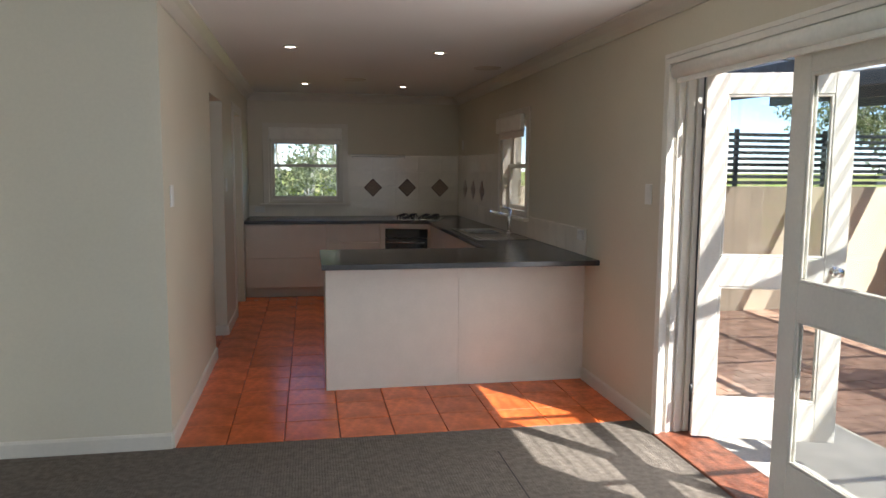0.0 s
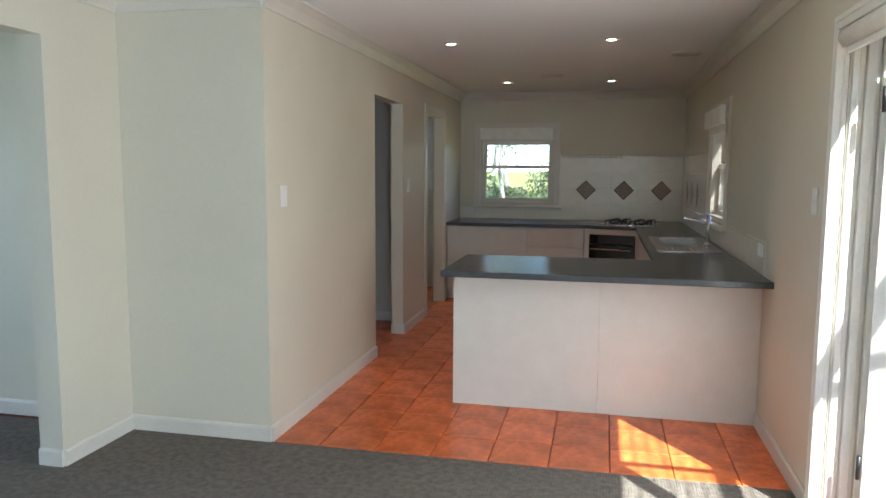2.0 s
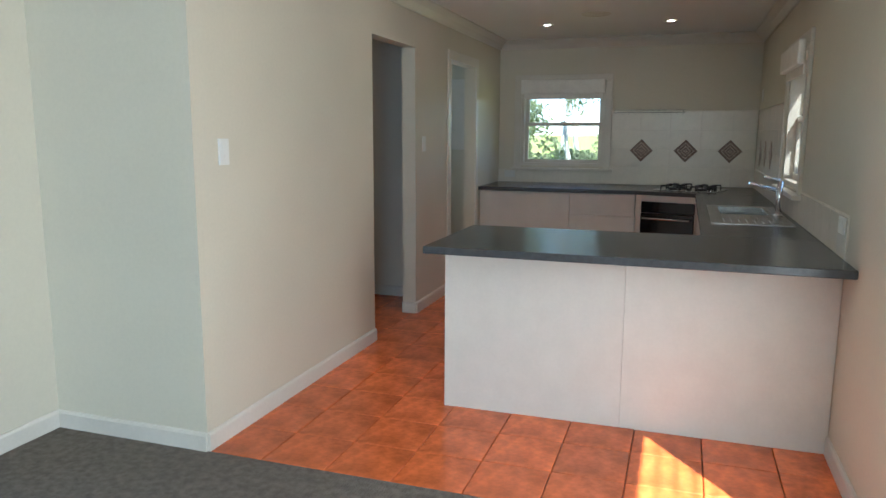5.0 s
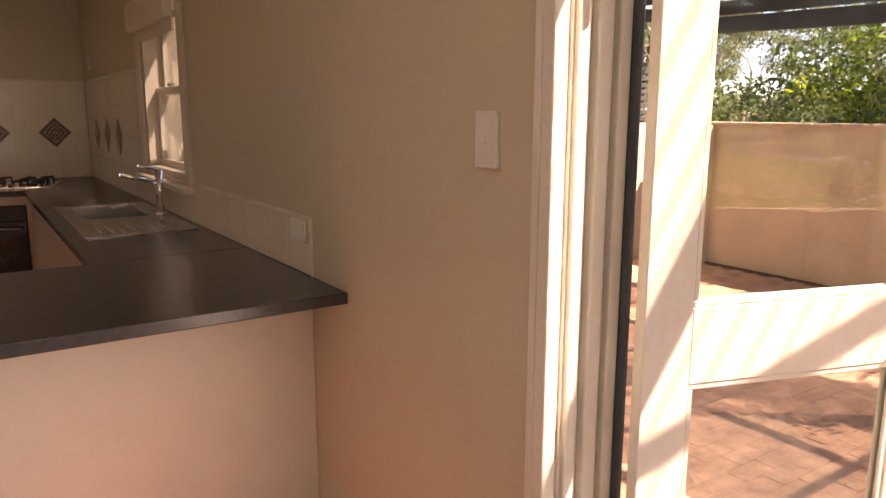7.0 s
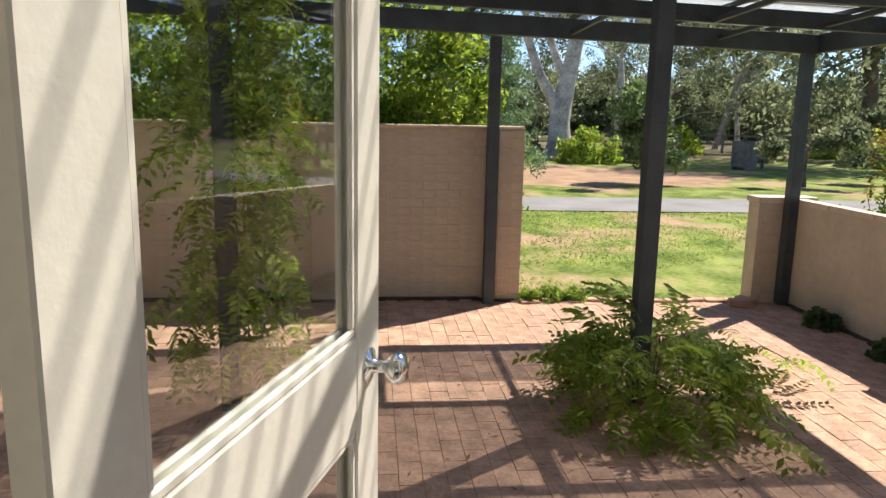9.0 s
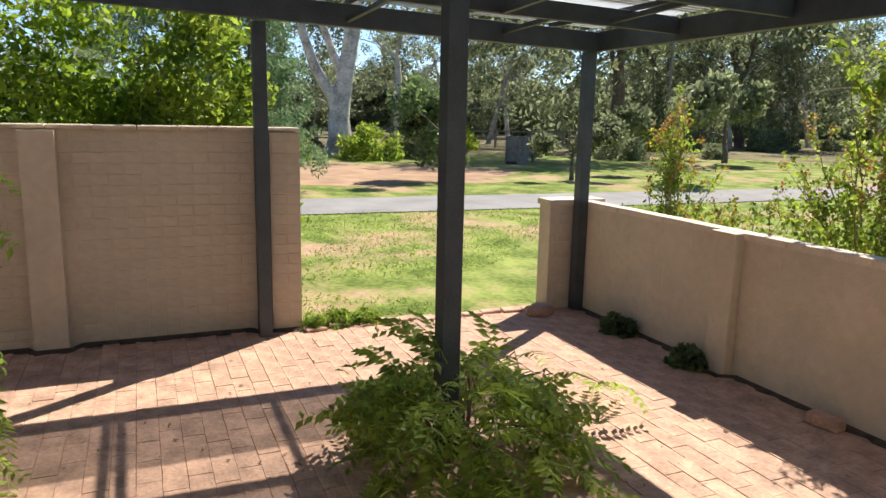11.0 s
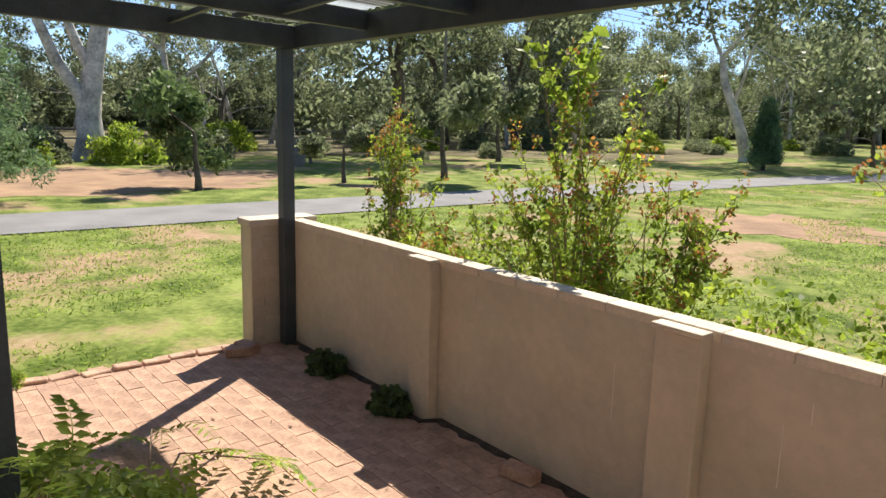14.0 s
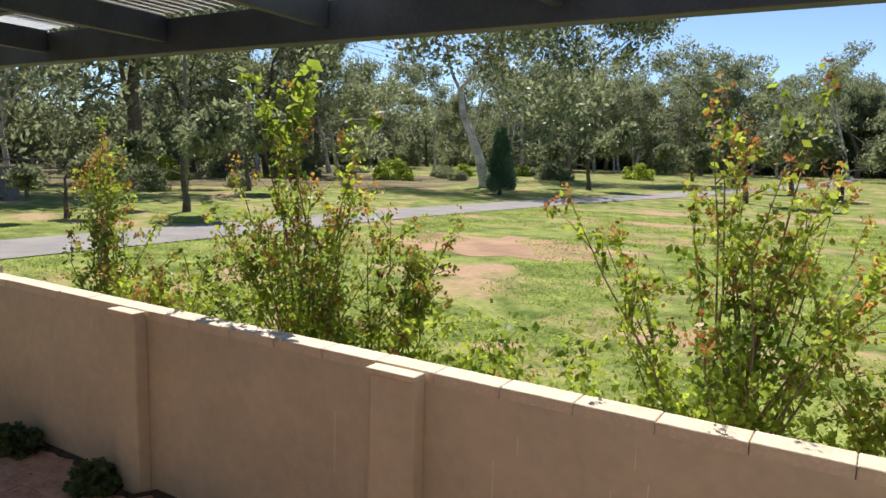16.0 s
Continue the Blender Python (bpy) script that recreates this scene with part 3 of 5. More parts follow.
def door_leaf(name, m, w, knob, label):
    """Leaf from its hinge at the origin along +x, 36 mm thick in y, two glass panels."""
    t = tagged(new(name), label, "door", kind="structure")
    t.matrix_basis = m
    h, th, st = 1.985, 0.036, 0.110
    part("hinge_stile", box((0, 0, 0.0), (st, th, h), 0.003, 1), DOORP, t)
    part("lock_stile", box((w - st, 0, 0.0), (w, th, h), 0.003, 1), DOORP, t)
    z = [(0.0, 0.215), (0.85, 1.01), (1.875, h)]
    for n, (a, b) in zip(("bottom_rail", "mid_rail", "top_rail"), z):
        part(n, box((st, 0.001, a), (w - st, th - 0.001, b), 0.002, 1), DOORP, t)
    for a, b in ((0.215, 0.85), (1.01, 1.875)):
        bm = bmesh.new()
        for y0, y1 in ((0.004, 0.013), (th - 0.013, th - 0.004)):
            box((st, y0, a), (w - st, y1, a + 0.014), 0.003, 1, bm)
            box((st, y0, b - 0.014), (w - st, y1, b), 0.003, 1, bm)
            box((st, y0, a + 0.014), (st + 0.014, y1, b - 0.014), 0.003, 1, bm)
            box((w - st - 0.014, y0, a + 0.014), (w - st, y1, b - 0.014), 0.003, 1, bm)
        part("glazing_bead", bm, DOORP, t)
        p = part("pane", box((st + 0.002, th / 2 - 0.002, a + 0.002), (w - st - 0.002, th / 2 + 0.002, b - 0.002)), GLASS, t)
        p.visible_shadow = False
    for z in (0.25, 1.75):
        part("hinge", tube([(-0.012, -0.004, z - 0.05), (-0.012, -0.004, z + 0.05)], 0.009, 10), BLACK, t, "dark metal butt hinge")
    if knob:
        for s, y in ((-1, 0.0), (1, th)):
            k = lathe([(0.0, 0.0), (0.030, 0.0), (0.030, 0.004), (0.012, 0.008), (0.010, 0.030), (0.018, 0.036), (0.027, 0.046), (0.028, 0.056), (0.020, 0.066), (0.0, 0.068)], 24,
                      pose(w - 0.055, y, 0.945, -90 * s, 0, 0))
            part("knob", k, CHROME, t, "polished chrome round door knob")
    return t


door_leaf("door_1", pose(2.466, 3.903, 0.03, 0, 0, -18.5), 0.752, True, "cream glazed french door leaf standing open outwards")
door_leaf("door_2", pose(2.44, 2.352, 0.03, 0, 0, 90), 0.775, False, "cream glazed french door leaf, closed")
bl = thing("roller_blind", "rolled ivory blind under the french door head", "blind", pose(0, 0, 0))
part("roll", tube([(X_R + 0.02, D_Y0 + 0.06, D_H - 0.068), (X_R + 0.02, D_Y1 - 0.06, D_H - 0.068)], 0.040, 20), BLIND, bl)
part("bottom_bar", box((X_R + 0.012, D_Y0 + 0.07, D_H - 0.135), (X_R + 0.024, D_Y1 - 0.07, D_H - 0.105), 0.004, 1), BLIND, bl)
for y in (D_Y0 + 0.04, D_Y1 - 0.055):
    part("bracket", box((X_R + 0.0, y, D_H - 0.11), (X_R + 0.045, y + 0.012, D_H - 0.027), 0.002, 1), PLAST, bl)

# ---- patio ----
YW = -0.36
plain("ground_base", box((X_R + 0.2, -0.6, PATIO - 0.2), (8.62, 12.0, PATIO - 0.0035)), SOIL, "sandy soil bed under the brick paving", "paving bed")


ZB, SLOPE = 2.025, 0.028
TILT = math.degrees(math.atan(SLOPE))
plain("beam_east", box((-0.045, 0.0, 0.0), (0.045, 9.3, 0.17), 0.004, 1, m=pose(8.415, -0.42, ZB, TILT, 0, 0)), STEELBLUE, "slate blue painted timber verandah beam", "beam")
plain("beam_south", box((2.52, -0.46, ZB + 0.008), (8.368, -0.37, ZB + 0.175), 0.004, 1), STEELBLUE, "slate blue painted timber verandah beam", "beam")


def post(x, y, w, z1, label):
    t = thing("verandah_post", label, "post", pose(x, y, PATIO), "verandah posts")
    part("shaft", box((-w / 2, -w / 2, 0), (w / 2, w / 2, z1 - PATIO), 0.004, 1), STEELBLUE, t)


post(6.10, 2.02, 0.105, ZB + 0.06, "square slate blue painted timber verandah post in the paving")
post(6.10, 4.50, 0.105, ZB + 0.06, "square slate blue painted timber verandah post wrapped in wisteria")
post(8.50, 2.580, 0.10, ZB + 0.075, "square slate blue painted timber verandah post by the wall")
post(8.415, -0.308, 0.10, ZB, "square slate blue painted timber verandah post at the corner")


SEAM = material("dark_carpet_join", (0.03, 0.026, 0.022), 0.95, bump=0.2)
plain("trim_carpet_join", box((1.358, -0.5, 0.006), (1.364, 3.93, 0.0072)), SEAM, "dark join line between two lengths of carpet", "carpet join")

# ---- kitchen fittings ----
sk = thing("kitchen_sink", "stainless steel sink with drainer set into the benchtop", "sink", pose(0, 0, BT))
bm = bmesh.new()
for lo, hi in (((1.80, 6.30, 0.0), (2.27, 6.36, 0.006)), ((1.80, 7.42, 0.0), (2.27, 7.48, 0.006)), ((1.80, 6.3605, 0.0), (1.85, 7.4195, 0.006)), ((2.20, 6.3605, 0.0), (2.27, 7.4195, 0.006))):
    box(lo, hi, 0.002, 1, bm)
part("rim", bm, STEEL, sk)
part("drainer", box((1.8505, 6.3605, 0.0), (2.1995, 6.80, 0.003), 0.001, 1), STEEL, sk, "fluted steel drainer")
for i in range(7):
    part("rib", tube([(1.88 + i * 0.045, 6.39, 0.003), (1.88 + i * 0.045, 6.77, 0.003)], 0.004, 8), STEEL, sk)
for lo, hi in (((1.876, 6.864, -0.16), (1.879, 7.394, 0.003)), ((2.181, 6.864, -0.16), (2.184, 7.394, 0.003)), ((1.8795, 6.864, -0.16), (2.1805, 6.867, 0.003)), ((1.8795, 7.391, -0.16), (2.1805, 7.394, 0.003)),
               ((1.8795, 7.2, -0.16), (2.1805, 7.206, -0.01)), ((1.876, 6.864, -0.165), (2.184, 7.394, -0.1605))):
    part("bowl_side", box(lo, hi, 0.001, 1), STEEL, sk)
for y in (7.03, 7.30):
    part("waste", lathe([(0.0, -0.158), (0.035, -0.158), (0.04, -0.160), (0.0, -0.1602)], 18, pose(2.03, y, 0)), CHROME, sk)
bm = bmesh.new()
for lo, hi in (((1.8505, 6.8005, 0.0), (1.8755, 7.4195, 0.004)), ((2.1845, 6.8005, 0.0), (2.1995, 7.4195, 0.004)), ((1.876, 6.8005, 0.0), (2.184, 6.8635, 0.004)), ((1.876, 7.3945, 0.0), (2.184, 7.4195, 0.004))):
    box(lo, hi, 0.001, 1, bm)
part("bowl_rim", bm, STEEL, sk)
tp = thing("mixer_tap", "tall chrome mixer tap with a straight spout", "tap", pose(2.228, 6.83, BT))
part("base", lathe([(0.0, 0.006), (0.032, 0.006), (0.032, 0.014), (0.024, 0.02), (0.024, 0.024)], 20), CHROME, tp)
part("column", tube([(0, 0, 0.02), (0, 0, 0.235)], 0.019, 16), CHROME, tp)
part("spout", tube([(0, 0, 0.17), (-0.11, -0.02, 0.20), (-0.19, -0.035, 0.222)], [0.012, 0.011, 0.010], 12), CHROME, tp)
part("lever", tube([(0, 0, 0.24), (-0.10, -0.02, 0.262)], [0.009, 0.006], 10), CHROME, tp)

ck = thing("gas_cooktop", "four burner gas cooktop with black iron trivets", "cooktop", pose(1.70, 9.02, BT, 0, 0, ang))
part("glass_plate", box((-0.29, -0.25, 0.0), (0.29, 0.25, 0.008), 0.003, 1), STEEL, ck, "brushed steel hob plate")
for x in (-0.14, 0.14):
    for y in (-0.11, 0.12):
        part("burner", lathe([(0.0, 0.008), (0.045, 0.008), (0.045, 0.02), (0.03, 0.026), (0.0, 0.026)], 18, pose(x, y, 0)), BLACK, ck)
        bm = bmesh.new()
        for k in range(4):
            a = k * math.pi / 2 + math.pi / 4
            c, s = math.cos(a), math.sin(a)
            tube([(x + 0.03 * c, y + 0.03 * s, 0.042), (x + 0.12 * c, y + 0.12 * s, 0.044), (x + 0.125 * c, y + 0.125 * s, 0.008)], 0.008, 6, bm)
        part("trivet", bm, BLACK, ck)
for i in range(4):
    part("control_knob", lathe([(0.0, 0.008), (0.018, 0.008), (0.016, 0.03), (0.0, 0.031)], 14, pose(-0.12 + i * 0.08, -0.215, 0)), BLACK, ck)

rl = thing("utensil_rail", "thin double chrome utensil rail on the tiled wall", "rail", pose(0, 0, 0))
for z in (1.675, 1.650):
    part("bar", tube([(0.90, Y_B - 0.04, z), (1.61, Y_B - 0.04, z)], 0.0035, 8), CHROME, rl)
for i in range(12):
    x = 0.93 + i * 0.06
    part("hook", tube([(x, Y_B - 0.036, 1.679), (x, Y_B - 0.044, 1.655), (x, Y_B - 0.05, 1.63), (x, Y_B - 0.058, 1.638)], 0.0022, 6), CHROME, rl)
for x in (0.92, 1.59):
    part("bracket", tube([(x, Y_B - 0.004, 1.662), (x, Y_B - 0.044, 1.662)], 0.006, 8), CHROME, rl)


def switch_plate(m, w, h, rockers, label, category):
    t = thing(category.replace(" ", "_"), label, category, m)
    part("plate", box((-w / 2, -0.009, -h / 2), (w / 2, 0.0, h / 2), 0.003, 2), PLAST, t)
    part("inset", box((-w * 0.36, -0.0105, -h * 0.41), (w * 0.36, -0.0088, h * 0.41), 0.0008, 1), PLAST, t)
    for x, z in rockers:
        part("rocker", box((x - 0.006, -0.013, z - 0.010), (x + 0.006, -0.0085, z + 0.010), 0.002, 1), PLAST, t)
    return t


switch_plate(pose(X_R, 4.204, 1.366, 0, 0, -90), 0.074, 0.118, [(0, 0.0)], "white plastic light switch plate beside the french doors", "light switch")
switch_plate(pose(X_L, 4.462, 1.345, 0, 0, 90), 0.074, 0.118, [(0, 0.02), (0, -0.02)], "white plastic double light switch plate on the hall side wall", "light switch")
switch_plate(pose(X_L, 7.10, 1.345, 0, 0, 90), 0.074, 0.118, [(0, 0.0)], "white plastic light switch plate between the two doorways", "light switch")
switch_plate(pose(X_R, 9.30, 1.80, 0, 0, -90), 0.074, 0.118, [(0, 0.0)], "white plastic switch plate above the tiles", "light switch")
switch_plate(pose(-0.22, Y_B - 0.008, 0.985), 0.118, 0.074, [(-0.03, 0.018), (0.03, 0.018)], "white double power point above the bench", "power point")
switch_plate(pose(X_R - 0.008, 5.21, 1.04, 0, 0, -90), 0.118, 0.074, [(-0.03, 0.018), (0.03, 0.018)], "white double power point above the peninsula", "power point")
for x, y in ((0.86, 8.0), (2.0, 6.85)):
    t = thing("ceiling_vent", "round white ceiling exhaust vent", "vent", pose(x, y, H))
    part("ring", lathe([(0.10, 0.0), (0.105, -0.006), (0.12, -0.006), (0.125, 0.0)], 28), TRIM, t)
    part("disc", lathe([(0.0, -0.004), (0.09, -0.004), (0.092, 0.0)], 24), TRIM, t)

# laundry through the second doorway
lt = thing("laundry_tub", "white laundry cabinet with a steel tub", "laundry tub", pose(-2.48, 8.95, 0))
part("body", box((0.0, 0.02, 0.05), (1.4, 0.6, 0.86)), TRIM, lt)
for a in (0.0, 0.7):
    part("door", box((a + 0.004, 0.0, 0.08), (a + 0.696, 0.018, 0.62), 0.003, 1), TRIM, lt)
    part("drawer", box((a + 0.004, 0.0, 0.63), (a + 0.696, 0.018, 0.85), 0.003, 1), TRIM, lt)
part("tub", box((0.0, -0.01, 0.861), (1.4, 0.6, 0.885), 0.006, 1), STEEL, lt, "steel tub rim")
lw = thing("tap", "chrome wall tap above the laundry tub", "tap", pose(-1.35, Y_B, 1.07))
part("spout", tube([(0, 0, 0), (0, -0.09, 0.01), (0, -0.16, -0.01), (0, -0.17, -0.04)], 0.011, 10), CHROME, lw)
for x in (-0.09, 0.09):
    part("handle", lathe([(0.0, 0.0), (0.012, 0.0), (0.012, 0.04), (0.026, 0.045), (0.024, 0.06), (0.0, 0.062)], 12, pose(x, 0, 0.0, 90, 0, 0)), CHROME, lw)
wc = thing("wall_cabinet", "tall narrow pale grey wall cabinet in the laundry", "cabinet", pose(-1.02, 9.2, 1.25))
part("body", box((0, 0.02, 0), (0.5, 0.36, 0.75)), CABIN, wc)
part("door", box((0.003, 0, 0.003), (0.497, 0.018, 0.747), 0.003, 1), CABIN, wc)
for name, y in (("trim_doorway_1", 8.58), ):
    bm = bmesh.new()
    for a, b in ((7.70, 7.78), (8.58, 8.66)):
        box((X_L, a, 0.0), (X_L + 0.014, b, 2.06), 0.003, 1, bm)
    box((X_L, 7.70, 2.0605), (X_L + 0.014, 8.66, 2.14), 0.003, 1, bm)
    plain(name, bm, TRIM, "white painted architrave round the laundry doorway", "architrave")

# unseen windows added behind the camera, placed to suit the living room lamps
for name, m, w, h in (("window_3", pose(2.31, 0.1, 0.55, 0, 0, -90), 2.4, 1.5), ("window_4", pose(-4.8, 1.7, 0.55, 0, 0, 90), 2.4, 1.5)):
    t = tagged(new(name), "wide white framed living room window, unseen, added to hold a daylight lamp", "window", kind="structure")
    t.matrix_basis = m
    bm = box((0, -0.03, 0), (w, 0.0, 0.06), 0.004, 1)
    box((0, -0.03, h - 0.06), (w, 0, h), 0.004, 1, bm)
    for x in (0.0, w / 2 - 0.03, w - 0.06):
        box((x, -0.03, 0.06), (x + 0.06, 0, h - 0.06), 0.004, 1, bm)
    part("window_frame", bm, TRIM, t)
    part("window_sill", box((-0.05, -0.08, -0.035), (w + 0.05, 0.0, -0.001), 0.005, 1), TRIM, t)

# ---- patio walls, brick by brick ----
def shared_box(name, size, mat, bevel=0.004):
    me = bpy.data.meshes.new(name)
    bm = box((0, 0, 0), size, bevel, 1)
    bm.to_mesh(me)
    bm.free()
    me.materials.append(mat)
    return me


def masonry(name, label, blocks):
    t = tagged(new(name), label, "garden wall", kind="structure")
    for lo, hi in blocks:
        part("wall_body", box(lo, hi), MASON, t)
    return t


def brick_face(parent, along, plane, out, u0, u1, z0, z1, count, seed):
    """Courses of painted bricks proud of a wall body; the first count as parts, the rest as one joined part."""
    rnd = random.Random(seed)
    me = shared_box("brick", (0.228, 0.012, 0.0765) if along == "x" else (0.012, 0.228, 0.0765), MASON, 0.003)
    rest = bmesh.new()
    n = 0
    z, row = z0, 0
    while z < z1 - 0.02:
        u = u0 - (0.12 if row % 2 else 0.0)
        while u < u1 - 0.01:
            a, b = max(u, u0), min(u + 0.228, u1)
            d = out * rnd.uniform(-0.0100, -0.0070)
            w = plane + d if out > 0 else plane - 0.012 + d
            if b - a > 0.03:
                if b - a > 0.2275 and n < count and z + 0.0765 < z1:
                    ob = new("brick", me)
                    ob.parent = parent
                    ob.location = (a, w, z) if along == "x" else (w, a, z)
                    ob.rotation_euler = (0, 0, 0)
                    n += 1
                else:
                    lo, hi = ((a, w, z), (b, w + 0.012, min(z + 0.0765, z1))) if along == "x" else ((w, a, z), (w + 0.012, b, min(z + 0.0765, z1)))
                    box(lo, hi, 0.003, 1, rest)
            u += 0.2375
        z += 0.0815 if row % 3 else 0.0812
        row += 1
    if len(rest.verts):
        part("brickwork", rest, MASON, parent)
    else:
        rest.free()


low = masonry("wall_garden_low", "low cream rendered brick garden wall with piers and pale brick coping", [
    ((2.52, YW - 0.115, PATIO - 0.3), (8.47, YW, 0.64)), ((8.485, YW - 0.24, PATIO - 0.3), (8.68, -0.03, 0.64))])
for a, b in ((6.485, 6.69), (4.68, 4.91), (2.56, 2.70)):
    part("pier", box((a, YW - 0.002, PATIO - 0.3), (b, YW + 0.08, 0.66), 0.010, 2), MASON, low)
brick_face(low, "y", 8.485, -1, YW, -0.03, PATIO, 0.64, 60, 5)
rnd = random.Random(11)
x = 2.55
cap = shared_box("coping_brick", (0.296, 0.119, 0.048), CAPP, 0.003)
while x < 8.45:
    ob = new("coping_brick", cap)
    ob.parent = low
    ob.location = (x, YW - 0.117 + rnd.uniform(-0.003, 0.003), 0.636 + rnd.uniform(0.0, 0.002))
    ob.rotation_euler = (0, 0, rnd.uniform(-0.004, 0.004))
    x += 0.299
for a, b in ((6.475, 6.70), (4.67, 4.92), (2.55, 2.71)):
    part("pier_cap", box((a, YW + 0.016, 0.660), (b, YW + 0.098, 0.684), 0.006, 2), CAPP, low)
part("pier_cap", box((8.462, YW - 0.25, 0.641), (8.70, -0.01, 0.697), 0.007, 2), CAPP, low)
DRIP = material("white_lime_runs", (0.74, 0.66, 0.56), 0.8, vary=0.1, bump=0.1)
for i in range(15):
    x = rnd.uniform(3.3, 8.3)
    if any(a - 0.03 < x < b + 0.03 for a, b in ((6.485, 6.69), (4.68, 4.91))):
        continue
    z1 = rnd.uniform(0.25, 0.6)
    part("lime_run", box((x, YW, z1 - rnd.uniform(0.05, 0.3)), (x + rnd.uniform(0.002, 0.0045), YW + 0.0012, z1)), DRIP, low)

tall = masonry("wall_garden_tall", "tall cream painted brick screen wall with piers", [
    ((8.70, 2.27, PATIO - 0.3), (8.82, 9.0, 1.285)), ((8.60, 2.262, PATIO - 0.3), (8.699, 2.50, 1.275)),
    ((8.60, 4.0, PATIO - 0.3), (8.699, 4.23, 1.275)), ((8.60, 6.1, PATIO - 0.3), (8.699, 6.33, 1.275)), ((8.60, 8.2, PATIO - 0.3), (8.699, 8.43, 1.275))])
# black strip put in for the shade of the recess beside the pier
part("recess_shade", box((8.592, 2.502, PATIO), (8.66, 2.535, 1.27)), BLACK, tall, "black strip standing in for the shade of the recess")
brick_face(tall, "y", 8.60, -1, 2.262, 2.50, PATIO, 1.285, 60, 3)
brick_face(tall, "y", 8.70, -1, 2.61, 3.99, PATIO, 1.285, 110, 1)
brick_face(tall, "y", 8.70, -1, 4.24, 6.09, PATIO, 1.285, 110, 2)
brick_face(tall, "x", 2.27, -1, 8.60, 8.82, PATIO, 1.285, 0, 4)
y = 2.262
tcap = shared_box("coping_brick", (0.24, 0.295, 0.03), CAPP, 0.006)
while y < 8.9:
    ob = new("coping_brick", tcap)
    ob.parent = tall
    ob.location = (8.60 if y < 2.5 else 8.66, y, 1.287)
    y += 0.3
north = masonry("wall_garden_north", "cream painted garden wall at the end of the patio", [((2.52, 8.9, PATIO - 0.3), (8.60, 9.05, 1.30))])
scr = thing("slat_screen", "dark horizontal slat screen above the end wall", "screen", pose(0, 0, 0))
for i in range(9):
    part("slat", box((4.4, 8.93, 1.33 + i * 0.078), (8.5, 8.955, 1.33 + i * 0.078 + 0.045), 0.003, 1), STEELBLUE, scr)
for x in (4.4, 5.9, 7.2, 8.45):
    part("upright", box((x - 0.03, 8.956, 1.30), (x + 0.03, 8.99, 2.05), 0.003, 1), STEELBLUE, scr)

# ---- verandah roof ----
vr = tagged(new("verandah_roof"), "corrugated verandah roof with clear sheets on blue timbers", "roof", kind="structure")
for x in (7.36, 6.30, 5.24, 4.18, 3.12):
    part("rafter", box((-0.022, 0, 0), (0.022, 9.25, 0.125), 0.003, 1, m=pose(x, -0.365, ZB + 0.06, TILT, 0, 0)), STEELBLUE, vr)
for k in range(10):
    y = 0.05 + k * 0.92
    z = ZB + 0.187 + SLOPE * (y + 0.365)
    part("batten", box((2.53, y - 0.02, z), (8.52, y + 0.02, z + 0.033), 0.003, 1), STEELBLUE, vr)
for x, y in ((7.9, 1.9), (7.9, 0.55), (6.85, 1.1), (6.85, 0.2)):
    part("brace", box((-0.5, -0.018, -0.018), (0.5, 0.018, 0.018), 0.002, 1, m=pose(x, y, ZB + 0.14, 0, 3, 3)), STEELBLUE, vr)
part("ledger", box((2.512, 0.2, ZB + 0.06), (2.55, 8.9, ZB + 0.17), 0.003, 1), STEELBLUE, vr)
ZR = ZB + 0.222
CLEARS = glass_material("clear_roof_sheet", (0.90, 0.91, 0.92))
FROST = bpy.data.materials.new("frosted_roof_strip")
FROST.use_nodes = True
FROST.node_tree.nodes["Principled BSDF"].inputs["Base Color"].default_value = (0.55, 0.58, 0.60, 1)
ftl = FROST.node_tree.nodes.new("ShaderNodeBsdfTranslucent")
ftl.inputs[0].default_value = (0.6, 0.64, 0.68, 1)
ftr = FROST.node_tree.nodes.new("ShaderNodeBsdfTransparent")
fmx = FROST.node_tree.nodes.new("ShaderNodeMixShader")
fmx.inputs[0].default_value = 0.38
FROST.node_tree.links.new(ftr.outputs[0], fmx.inputs[1])
FROST.node_tree.links.new(ftl.outputs[0], fmx.inputs[2])
FROST.node_tree.links.new(fmx.outputs[0], FROST.node_tree.nodes["Material Output"].inputs[0])


ROOFS = bpy.data.materials.new("dusty_tinted_roof_sheet")
ROOFS.use_nodes = True
rn = ROOFS.node_tree
rn.nodes["Principled BSDF"].inputs["Base Color"].default_value = (0.10, 0.115, 0.13, 1)
rtr = rn.nodes.new("ShaderNodeBsdfTransparent")
rmx = rn.nodes.new("ShaderNodeMixShader")
rmx.inputs[0].default_value = 0.78
rn.links.new(rtr.outputs[0], rmx.inputs[1])
rn.links.new(rn.nodes["Principled BSDF"].outputs[0], rmx.inputs[2])
rn.links.new(rmx.outputs[0], rn.nodes["Material Output"].inputs[0])


def corrugated(x0, x1, y0, y1, z, pitch=0.076, high=0.016, steps=6):
    bm = bmesh.new()
    n = max(1, round((x1 - x0) / pitch * steps))
    prev = None
    for i in range(n + 1):
        x = x0 + (x1 - x0) * i / n
        h = z + high * 0.5 * (1 + math.sin(2 * math.pi * (x - x0) / pitch))
        cur = [bm.verts.new((x, y0, h)), bm.verts.new((x, y1, h + SLOPE * (y1 - y0)))]
        if prev:
            bm.faces.new((prev[0], cur[0], cur[1], prev[1])).smooth = True
        prev = cur
    return bm


